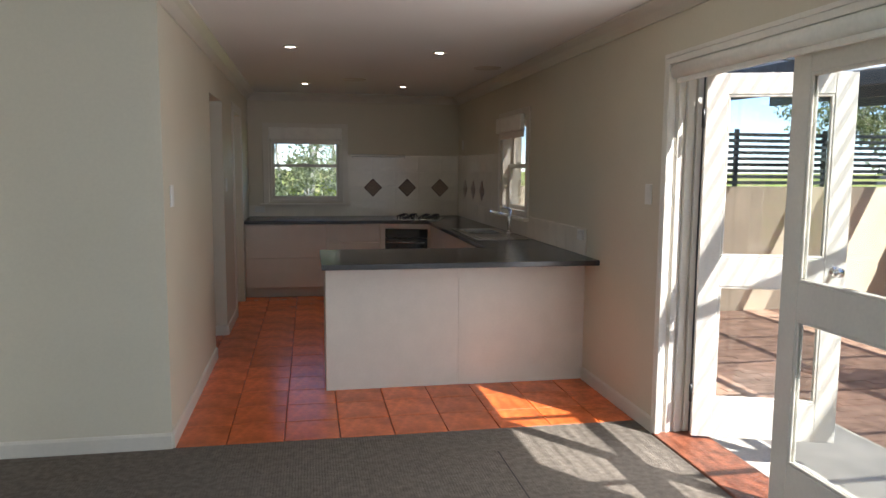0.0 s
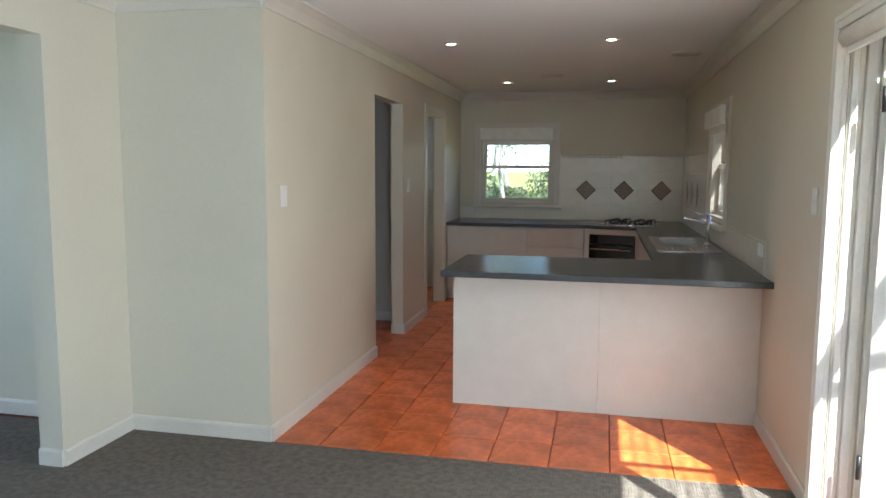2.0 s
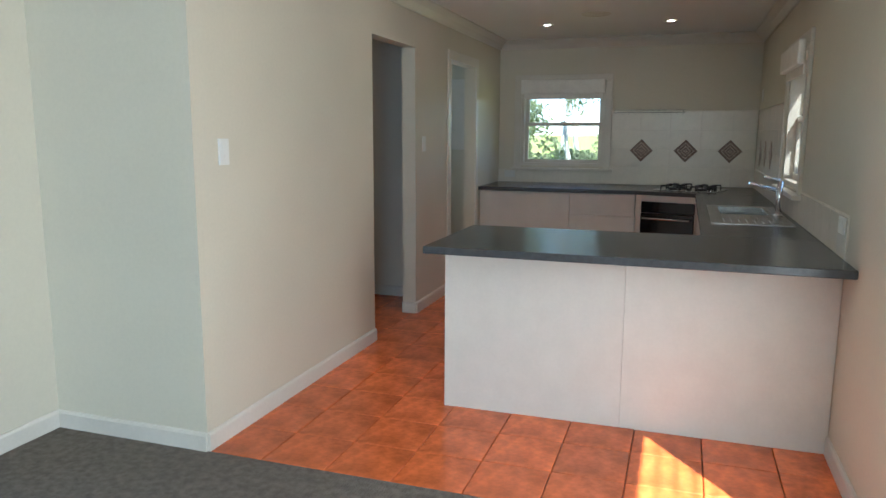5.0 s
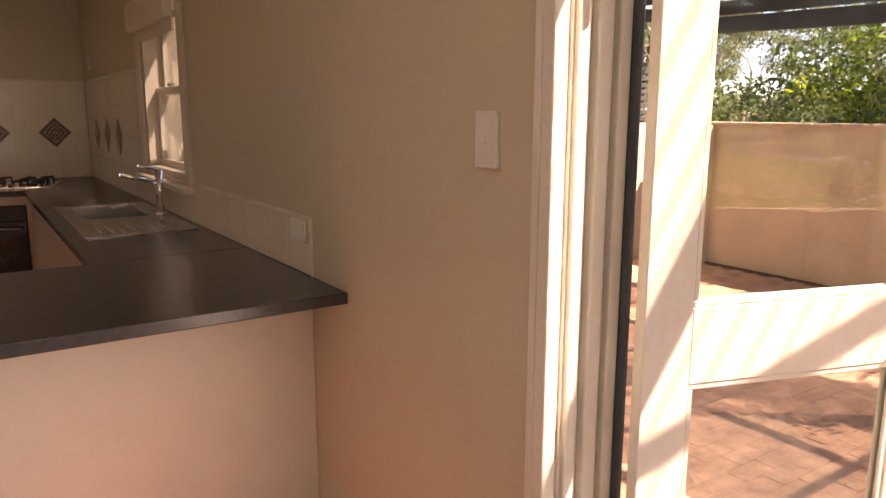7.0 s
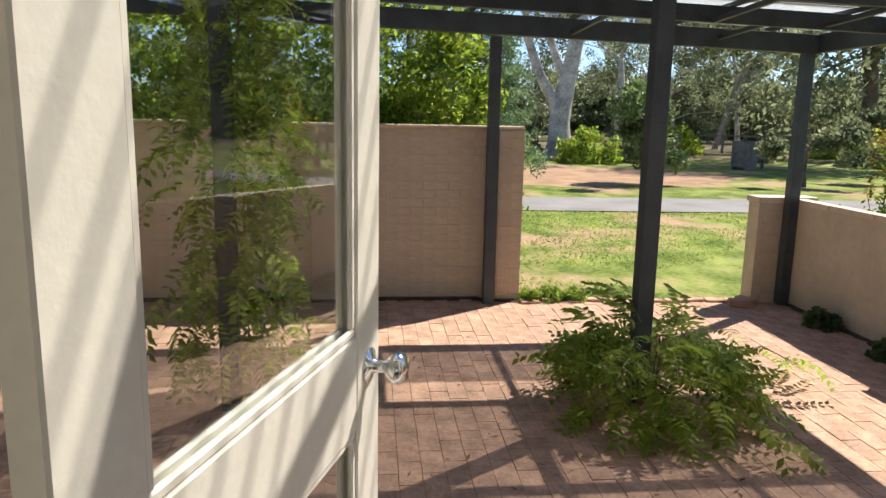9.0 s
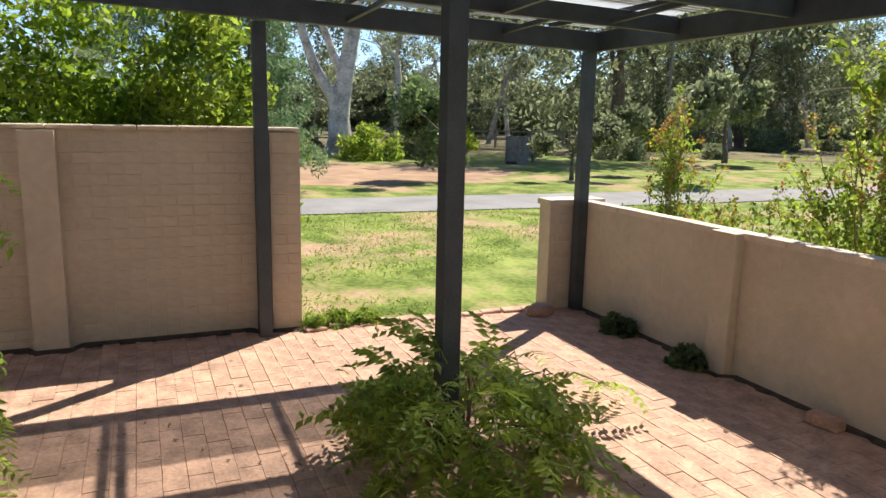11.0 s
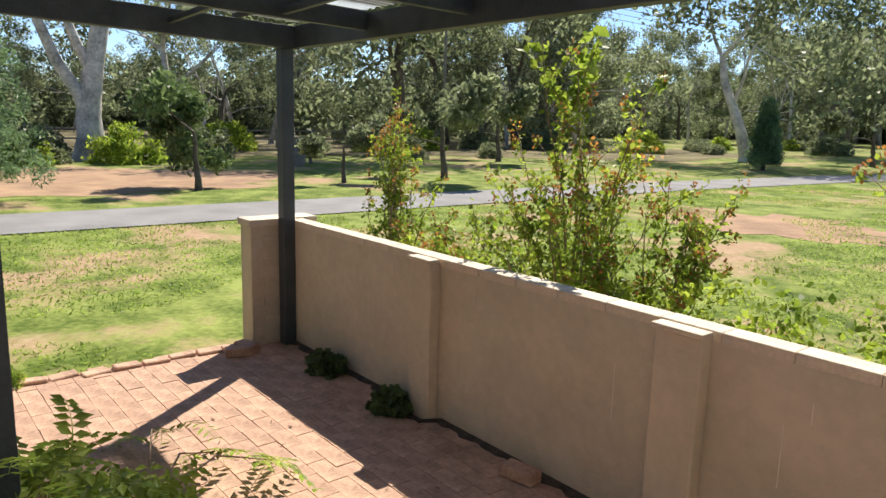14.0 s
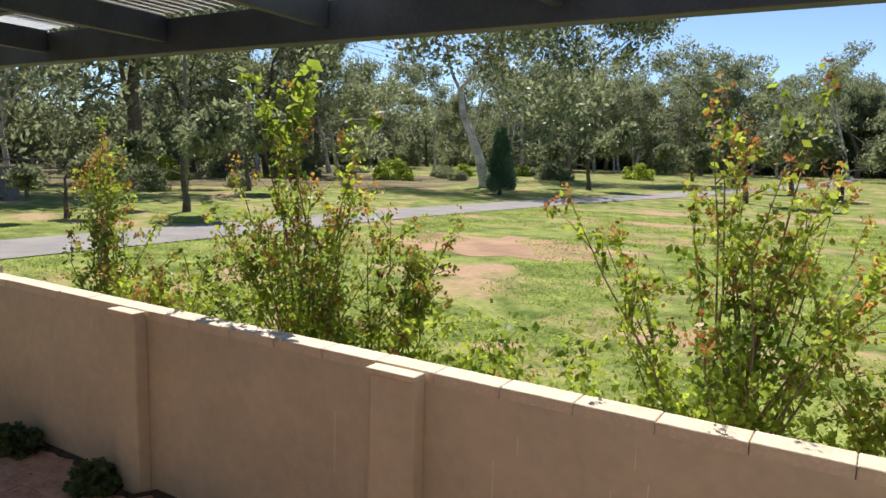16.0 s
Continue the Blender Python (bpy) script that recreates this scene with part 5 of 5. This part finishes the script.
# crepe myrtles behind the low wall
def myrtle(seed, x, y, h, stems, width, green, label):
    rng = np.random.default_rng(seed)
    t = thing("crepe_myrtle", label, "shrub", pose(x, y, ZG), "crepe myrtles behind the wall")
    pts, tips = [], []
    twigs = bmesh.new()
    for k in range(stems):
        a = rng.uniform(0, 2 * math.pi)
        r = width * rng.uniform(0.25, 1.0)
        top = Vector((r * math.cos(a), r * math.sin(a), h * rng.uniform(0.55, 1.0) * (1.1 - 0.35 * r / width)))
        base = Vector((rng.normal() * 0.07, rng.normal() * 0.07, -0.05))
        path = [base.lerp(top, f) + Vector((rng.normal() * 0.025, rng.normal() * 0.025, 0)) * (f > 0) - Vector((top.x, top.y, 0)) * 0.12 * math.sin(math.pi * f) for f in (0, 0.2, 0.4, 0.6, 0.8, 1.0)]
        part("stem", tube(path, [0.011, 0.010, 0.008, 0.006, 0.004, 0.002], 6), STEM, t)
        for j in range(9):
            f = rng.uniform(0.25, 0.98)
            i = min(4, int(f * 5))
            o = path[i].lerp(path[i + 1], f * 5 - i)
            q = o + Vector((rng.normal() * 0.11, rng.normal() * 0.11, abs(rng.normal()) * 0.13 + 0.04))
            tube([o, (o + q) / 2 + Vector((0, 0, 0.01)), q], [0.0035, 0.0025, 0.0012], 4, twigs)
            for e in range(22):
                pts.append(np.array(o.lerp(q, rng.uniform(0.2, 1.05))) + rng.normal(size=3) * 0.022)
            tips.append(np.array(q))
        tips.append(np.array(path[-1]))
        for e in range(85):
            f = rng.uniform(0.15, 1.0)
            i = min(4, int(f * 5))
            pts.append(np.array(path[i].lerp(path[i + 1], f * 5 - i)) + rng.normal(size=3) * 0.03)
    tagged(part("twigwork", twigs, STEM, t), kind="stuff")
    low = rng.normal(size=(int(1000 * width), 3)) * np.array([width * 0.75, width * 0.5, 0.26]) + np.array([0, 0, 0.48])
    low[:, 1] = np.minimum(low[:, 1], 0.6)
    every = np.concatenate([np.array(pts), low])
    every = every[every[:, 1] + y < -0.53]
    leaves = new("leaves", leaf_mesh("leaves", every, 0.039, MYRLEAF if green else FERNLEAF, rng, slim=0.62))
    leaves.parent = t
    tp = np.array(tips)
    red = tp[(tp[:, 2] > h * 0.5)]
    red = red[rng.uniform(size=len(red)) < 0.6]
    buds = new("new_growth", leaf_mesh("new_growth", clumps(rng, red, 0.05, 18, 1.4), 0.024, REDLEAF, rng, slim=0.7))
    buds.parent = t
    tagged(buds, "russet new growth and seed heads", kind="stuff")
    return t


myrtle(81, 8.42, -1.40, 2.2, 13, 0.46, True, "slender crepe myrtle with orange new leaves")
myrtle(82, 6.36, -1.40, 2.6, 27, 0.92, True, "tall crepe myrtle with bright top leaves and russet seed heads")
myrtle(93, 3.72, -1.40, 2.45, 27, 0.80, True, "broad crepe myrtle with russet seed heads")
myrtle(84, 5.70, -1.35, 1.9, 17, 0.45, True, "low crepe myrtle suckers with russet tips")
myrtle(85, 7.55, -1.35, 1.4, 14, 0.6, True, "low crepe myrtle suckers with russet tips")
myrtle(86, 2.9, -1.40, 1.75, 14, 0.5, True, "crepe myrtle with yellow green leaves")
myrtle(88, 4.85, -1.25, 1.05, 11, 0.5, True, "low crepe myrtle suckers with russet tips")
bushy(89, "ground_cover", "low bright green ground cover behind the wall", (4.7, -1.08, ZG), (1.9, 0.36, 1.02), 300, 34, 0.12, 0.045, MYRLEAF, 0, "ground cover", 0.6)
rng = np.random.default_rng(87)
bl = thing("myrtle_shoot", "bright green large leaved shoot at the top of the shrub", "shoot", pose(6.40, -1.36, ZG + 1.97))
for k, (dx, dy) in enumerate(((0.34, 0.05), (-0.30, 0.06), (0.04, -0.1))):
    path = [Vector((0, 0, 0)), Vector((dx * 0.45, dy, 0.22)), Vector((dx, dy * 1.5, 0.50))]
    part("stem", tube(path, [0.006, 0.004, 0.002], 6), STEM, bl)
    c = np.array([np.array(path[0].lerp(path[1], f) if f < 1 else path[1].lerp(path[2], f - 1)) + rng.normal(size=3) * 0.035 for f in np.linspace(0.2, 2, 46)])
    f = new("leaves", leaf_mesh("leaves", c, 0.10, MYRLEAF, rng, slim=0.6, jitter=0.3))
    f.parent = bl


# pinnate fronds
def frond_mesh(seed, length, pairs, leaf):
    rng = np.random.default_rng(seed)
    vs, fs = [], []
    pth = lambda f: np.array([f * length, 0.06 * length * math.sin(3 * f + seed), 0.22 * length * math.sin(2.2 * f) - 0.42 * length * f * f])
    for k in range(8):
        a, b = pth(k / 8), pth((k + 1) / 8)
        i = len(vs)
        w = 0.004 * (1 - k / 10)
        vs += [tuple(a + [0, w, 0]), tuple(a - [0, w, 0]), tuple(b - [0, w, 0]), tuple(b + [0, w, 0])]
        fs.append((i, i + 1, i + 2, i + 3))
    for k in range(pairs):
        f = 0.18 + 0.8 * k / (pairs - 1)
        for s in (-1, 1):
            o = pth(f)
            d = np.array([0.35, s * 0.9, -0.25 + rng.normal() * 0.18]) + rng.normal(size=3) * 0.1
            d /= np.linalg.norm(d)
            e = np.cross(d, [0, 0, 1.0])
            L = leaf * (1 - 0.35 * abs(f - 0.5)) * rng.uniform(0.85, 1.15)
            i = len(vs)
            vs += [tuple(o), tuple(o + d * L * 0.45 + e * L * 0.24), tuple(o + d * L - np.array([0, 0, 0.12 * L])), tuple(o + d * L * 0.45 - e * L * 0.24)]
            fs.append((i, i + 1, i + 2, i + 3))
    me = bpy.data.meshes.new("frond")
    me.from_pydata(vs, [], fs)
    me.materials.append(FERNLEAF)
    return me


FRONDS = [frond_mesh(s, 0.38, 9, 0.08) for s in (1, 2, 3, 4)]


def frond_plant(name, label, x, y, z, spread, count, high, seed, size=1.0):
    rng = random.Random(seed)
    t = thing(name, label, "climbing plant", pose(x, y, z))
    for k in range(count):
        a = rng.uniform(0, 2 * math.pi)
        r = spread * math.sqrt(rng.uniform(0, 1))
        zz = high * (1 - (r / spread) ** 2) * rng.uniform(0.25, 1.0) + 0.05
        ob = new("frond", FRONDS[k % 4])
        ob.parent = t
        s = size * rng.uniform(0.6, 1.15)
        ob.matrix_basis = pose(r * math.cos(a), r * math.sin(a), zz, rng.uniform(-35, 35), rng.uniform(-45, 25), math.degrees(a) + rng.uniform(-60, 60)) @ Matrix.Scale(s, 4)
    for k in range(12):
        a = rng.uniform(0, 2 * math.pi)
        q = Vector((math.cos(a), math.sin(a), 0)) * spread * rng.uniform(0.5, 1.0)
        part("runner", tube([(0.05 * math.cos(a), 0.05 * math.sin(a), 0.0), (q.x * 0.4, q.y * 0.4, high * 0.75), (q.x, q.y, high * 0.2)], [0.007, 0.005, 0.002], 5), STEM, t)
    return t


frond_plant("wisteria", "leafy wisteria sprawling round the foot of the post", 5.97, 2.0, PATIO, 0.43, 250, 0.58, 5)
for k, (x, y, a) in enumerate(((6.35, 1.25, -40), (6.7, 1.3, -20), (6.2, 1.1, -70), (5.5, 1.75, 200))):
    ob = thing("wisteria_shoot", "long wisteria shoot arching over the paving", "shoot", pose(x, y, PATIO + 0.25, 0, 10, a))
    for j in range(3):
        f = new("frond", FRONDS[(k + j) % 4])
        f.parent = ob
        f.matrix_basis = pose(0.12 * j, 0.05 * (j - 1), -0.05 * j, 15 * (j - 1), 5, 35 * (j - 1))
    part("stem", tube([(-0.35, 0, -0.05), (-0.1, 0, 0.06), (0.3, 0, -0.05)], [0.006, 0.005, 0.003], 5), STEM, ob)
cl = thing("wisteria_strand", "leafy wisteria climbing a verandah post to the roof", "climbing plant", pose(6.26, 4.42, 0))
rnd = random.Random(9)
for k, (dx, dy) in enumerate(((0.0, 0.0), (-0.06, 0.05), (0.05, 0.08))):
    part("stem", tube([(dx, dy - 0.1, 2.345), (dx * 1.5, dy, 2.05), (dx + 0.02, dy + 0.03, 1.4), (dx - 0.02, dy, 0.7), (dx * 2, dy, PATIO + 0.06)], [0.008, 0.007, 0.006, 0.005, 0.003], 6), STEM, cl)
for k in range(300):
    z = 2.2 - k * 0.0076
    wide = 0.25 if z > 0.55 else 0.34
    f = new("frond", FRONDS[k % 4])
    f.parent = cl
    f.matrix_basis = pose(rnd.uniform(-wide, wide), rnd.uniform(-wide, wide) + 0.03, max(z, PATIO + 0.12), rnd.uniform(-30, 30), rnd.uniform(5, 55), rnd.uniform(0, 360)) @ Matrix.Scale(rnd.uniform(0.65, 1.15), 4)
part("runner", tube([(0, -0.1, 0.75), (0.14, -0.2, 0.80), (0.32, -0.36, 0.70)], [0.004, 0.003, 0.002], 5), STEM, cl)

for x, y, s in ((7.62, -0.22, 1.0), (6.76, -0.20, 0.95)):
    bushy(int(x * 10), "weed", "dark green leafy weed at the foot of the wall", (x, y, PATIO), (0.16 * s, 0.12 * s, 0.15 * s), 60, 26, 0.04, 0.05, DARKLEAF, 4, "weed", 0.6, "weeds by the wall")
for y in (1.72, 1.95, 2.15):
    bushy(int(y * 100), "grass_tuft", "green grassy weeds at the paving edge", (8.62, y, ZG), (0.14, 0.16, 0.17), 70, 26, 0.05, 0.06, FERNLEAF, 0, "grass tuft", 0.15, "weeds at the paving edge")
for x, y, a in ((8.40, 0.06, 20), (8.33, 0.16, 75), (5.62, -0.24, 10)):
    b = tagged(part("loose_brick", box((-0.1, -0.05, 0), (0.1, 0.05, 0.07), 0.008, 2), PAVER), "loose salmon clay brick lying on the paving", "brick", "loose bricks")
    b.matrix_basis = pose(x, y, PATIO + 0.004, 0, 0, a)

# lawn blades
rng = np.random.default_rng(99)
n = 150000
gx, gy = 16.2 - 14.0 * rng.uniform(0, 1, n), rng.uniform(-24, 5.5, n)
keep = np.array([noise.noise(Vector((a * 0.5, b * 0.5, 3.3))) > -0.12 and (a > 8.75 or b < -1.6) for a, b in zip(gx, gy)])
gp = np.stack([gx[keep], gy[keep], np.full(keep.sum(), ZG + 0.012)], 1)
tagged(new("lawn_grass", leaf_mesh("lawn_grass", gp, 0.046, BLADE, rng, slim=0.3)), "short tufts of green lawn grass", "grass", kind="stuff")

# distant crate, pole and wires
cr = thing("slatted_crate", "weathered grey slatted timber crate on the far lawn", "crate", pose(29.2, -11.0, ZG, 0, 0, 25))
TIMB = material("weathered_grey_timber", (0.20, 0.18, 0.15), 0.9, vary=0.3, scale=5, bump=0.3)
for i in range(9):
    part("slat", box((-0.35, -0.35, 0.08 + i * 0.115), (0.35, -0.32, 0.15 + i * 0.115)), TIMB, cr)
for x in (-0.35, 0.28):
    part("post", box((x, -0.32, 0), (x + 0.07, 0.35, 1.12)), TIMB, cr)
part("back", box((-0.28, 0.3, 0.1), (0.28, 0.33, 1.1)), TIMB, cr)
sh = thing("meter_box", "small weathered timber meter box on the far lawn", "box", pose(30.0, -11.9, ZG, 0, 0, 25))
part("body", box((-0.3, -0.3, 0.35), (0.3, 0.3, 1.1), 0.02, 1), TIMB, sh)
part("leg", box((-0.25, -0.25, 0), (-0.15, -0.15, 0.35)), TIMB, sh)
part("leg", box((0.15, -0.25, 0), (0.25, -0.15, 0.35)), TIMB, sh)
pl = thing("power_pole", "thin pale steel power pole beyond the drive", "pole", pose(30, -19.3, ZG))
part("shaft", tube([(0, 0, -0.2), (0, 0, 9.5)], [0.075, 0.06], 10), TIMB, pl)
part("crossarm", box((-0.06, -0.9, 8.9), (0.06, 0.9, 9.0)), TIMB, pl)
for k, z in enumerate((9.05, 8.7, 8.4, 8.1)):
    a, b = Vector((30, -19.3 + 0.3 * (k - 1.5), ZG + z)), Vector((19, -150, ZG + z - 0.2))
    pts = [a.lerp(b, f) - Vector((0, 0, 6.0 * f * (1 - f))) for f in np.linspace(0, 1, 14)]
    tagged(part("power_line", tube(pts, 0.014, 5), BLACK), "thin black overhead power line", "cable", "power lines")
fn = thing("rail_fence", "dark post and rail fence in front of the woods", "fence", pose(44, -30, ZG))
for i in range(13):
    part("post", box((-0.06, i * 2.5 - 0.06, 0), (0.06, i * 2.5 + 0.06, 1.2)), TIMB, fn)
for z in (0.5, 1.0):
    part("rail", box((-0.03, 0, z), (0.03, 30, z + 0.09)), TIMB, fn)

# soil and litter along the foot of the walls
DIRT = material("dark_damp_soil", (0.06, 0.042, 0.03), 0.95, vary=0.4, scale=14, bump=0.8, bump_scale=60)


def soil_strip(name, pts, label):
    bm = bmesh.new()
    prev = None
    for (x, y), (nx, ny), w in pts:
        cur = [bm.verts.new((x, y, PATIO - 0.02)), bm.verts.new((x, y, PATIO + 0.022)), bm.verts.new((x + nx * w * 0.5, y + ny * w * 0.5, PATIO + 0.016)), bm.verts.new((x + nx * w, y + ny * w, PATIO - 0.004))]
        if prev:
            for i in range(3):
                bm.faces.new((prev[i], prev[i + 1], cur[i + 1], cur[i]))
        prev = cur
    bmesh.ops.recalc_face_normals(bm, faces=bm.faces)
    return plain(name, bm, DIRT, label, "soil")


rnd = random.Random(17)
soil_strip("ground_soil_low_wall", [((x, YW + (0.11 if any(a - 0.02 < x < b + 0.02 for a, b in ((6.485, 6.69), (4.68, 4.91), (2.56, 2.70))) else 0.0)), (0, 1), 0.015 + 0.055 * rnd.random()) for x in np.arange(2.6, 8.46, 0.06)], "dark damp soil along the foot of the low wall")
soil_strip("ground_soil_tall_wall", [((8.59 if any(a - 0.02 < y < b + 0.02 for a, b in ((2.26, 2.6), (4.0, 4.23), (6.1, 6.33))) else 8.69, y), (-1, 0), 0.02 + 0.07 * rnd.random()) for y in np.arange(2.3, 8.8, 0.06)], "dark damp soil along the foot of the tall wall")
rng = np.random.default_rng(123)
n = 420
lp = np.stack([rng.uniform(4.0, 8.4, n), rng.uniform(-0.3, 5.0, n), np.full(n, PATIO + 0.008)], 1)
me = leaf_mesh("fallen_leaves", lp, 0.045, material("dry_brown_leaves", (0.17, 0.09, 0.04), 0.8, vary=0.4, island_random=0.3), rng, slim=0.3)
for v in me.vertices:
    v.co.z = PATIO + 0.006 + abs(v.co.z - PATIO - 0.008) * 0.25
tagged(new("fallen_leaves", me), "dry brown leaves and twigs scattered on the paving", "fallen leaves", kind="stuff")

# ---- floor tiles and paving, piece by piece ----
ft = tagged(new("floor_tiles"), "glossy terracotta floor tiles with dark grout joints", "floor", kind="structure")
P = 0.308
tile_mesh = shared_box("floor_tile", (P - 0.004, P - 0.004, 0.016), TERRA, 0.003)
rnd = random.Random(4)
bm = bmesh.new()
for i in range(-7, 6):
    for j in range(18):
        x, y = 0.543 + i * P, 4.257 + j * P
        xa, xb, yb = max(x, -1.65 if y < 7.4 else -2.5), min(x + P - 0.004, X_R - 0.002), min(y + P - 0.004, Y_B - 0.002)
        if xb - xa < 0.02 or yb - y < 0.02 or (x > 0.5 and y > 5.2 and not (x < 1.7 and 5.7 < y < 8.8)):
            continue
        if xb - xa > P - 0.006 and yb - y > P - 0.006:
            ob = new("floor_tile", tile_mesh)
            ob.parent = ft
            ob.location = (x, y, -0.0115 + rnd.uniform(0, 0.0012))
            ob.rotation_euler = (rnd.uniform(-0.003, 0.003), rnd.uniform(-0.003, 0.003), 0)
        else:
            box((xa, y, -0.0115), (xb, yb, 0.0045), 0.003, 1, bm)
part("cut_tiles", bm, TERRA, ft)

pv = tagged(new("pavement"), "salmon clay brick paving with uneven worn joints", "paving", kind="structure")
PL, PW = 0.236, 0.118
pave_mesh = shared_box("paver", (PL - 0.002, PW - 0.002, 0.05), PAVER, 0.002)
rnd = random.Random(8)
rest_v, rest_f = [], []
n = 0
cells = []
row = 0
y = YW + 0.01
while y < 8.85:
    x = 2.53 - (PL / 2 if row % 2 else 0)
    while x < 8.46:
        cells.append((x, y))
        x += PL
    y += PW
    row += 1
near = lambda c: 5.6 < c[0] < 8.3 and -0.1 < c[1] < 2.6
for x, y in cells:
    z = PATIO - 0.05 + rnd.uniform(-0.0015, 0.003)
    if near((x, y)) and n < 300:
        ob = new("paver", pave_mesh)
        ob.parent = pv
        ob.location = (x, y, z)
        ob.rotation_euler = (rnd.uniform(-0.008, 0.008), rnd.uniform(-0.006, 0.006), rnd.uniform(-0.02, 0.02))
        n += 1
    else:
        a = rnd.uniform(-0.018, 0.018)
        k = len(rest_v)
        cx, cy = x + PL / 2, y + PW / 2
        for zz, s in ((z, 1.0), (z + 0.046, 1.0), (z + 0.05, 0.94)):
            for sx, sy in ((-1, -1), (1, -1), (1, 1), (-1, 1)):
                dx, dy = sx * (PL - 0.002) / 2 * (s if s == 1 else 0.988), sy * (PW - 0.002) / 2 * (s if s == 1 else 0.976)
                rest_v.append((cx + dx - a * dy, cy + dy + a * dx, zz))
        for b in (0, 4):
            rest_f += [(k + b + i, k + b + (i + 1) % 4, k + b + 4 + (i + 1) % 4, k + b + 4 + i) for i in range(4)]
        rest_f.append((k + 8, k + 9, k + 10, k + 11))
me = bpy.data.meshes.new("far_pavers")
me.from_pydata(rest_v, [], rest_f)
me.materials.append(PAVER)
fp = tagged(new("far_pavers", me), kind="stuff")
fp.parent = pv
for i in range(11):
    y = 0.02 + i * 0.205
    ob = new("edging_brick", shared_box("edging_brick", (0.105, 0.19, 0.06), PAVER, 0.008) if i == 0 else edging)
    edging = ob.data
    ob.parent = pv
    ob.location = (8.50 + rnd.uniform(-0.03, 0.05), y, PATIO - 0.05 + rnd.uniform(0, 0.02))
    ob.rotation_euler = (rnd.uniform(-0.08, 0.08), rnd.uniform(-0.08, 0.08), rnd.uniform(-0.12, 0.12))
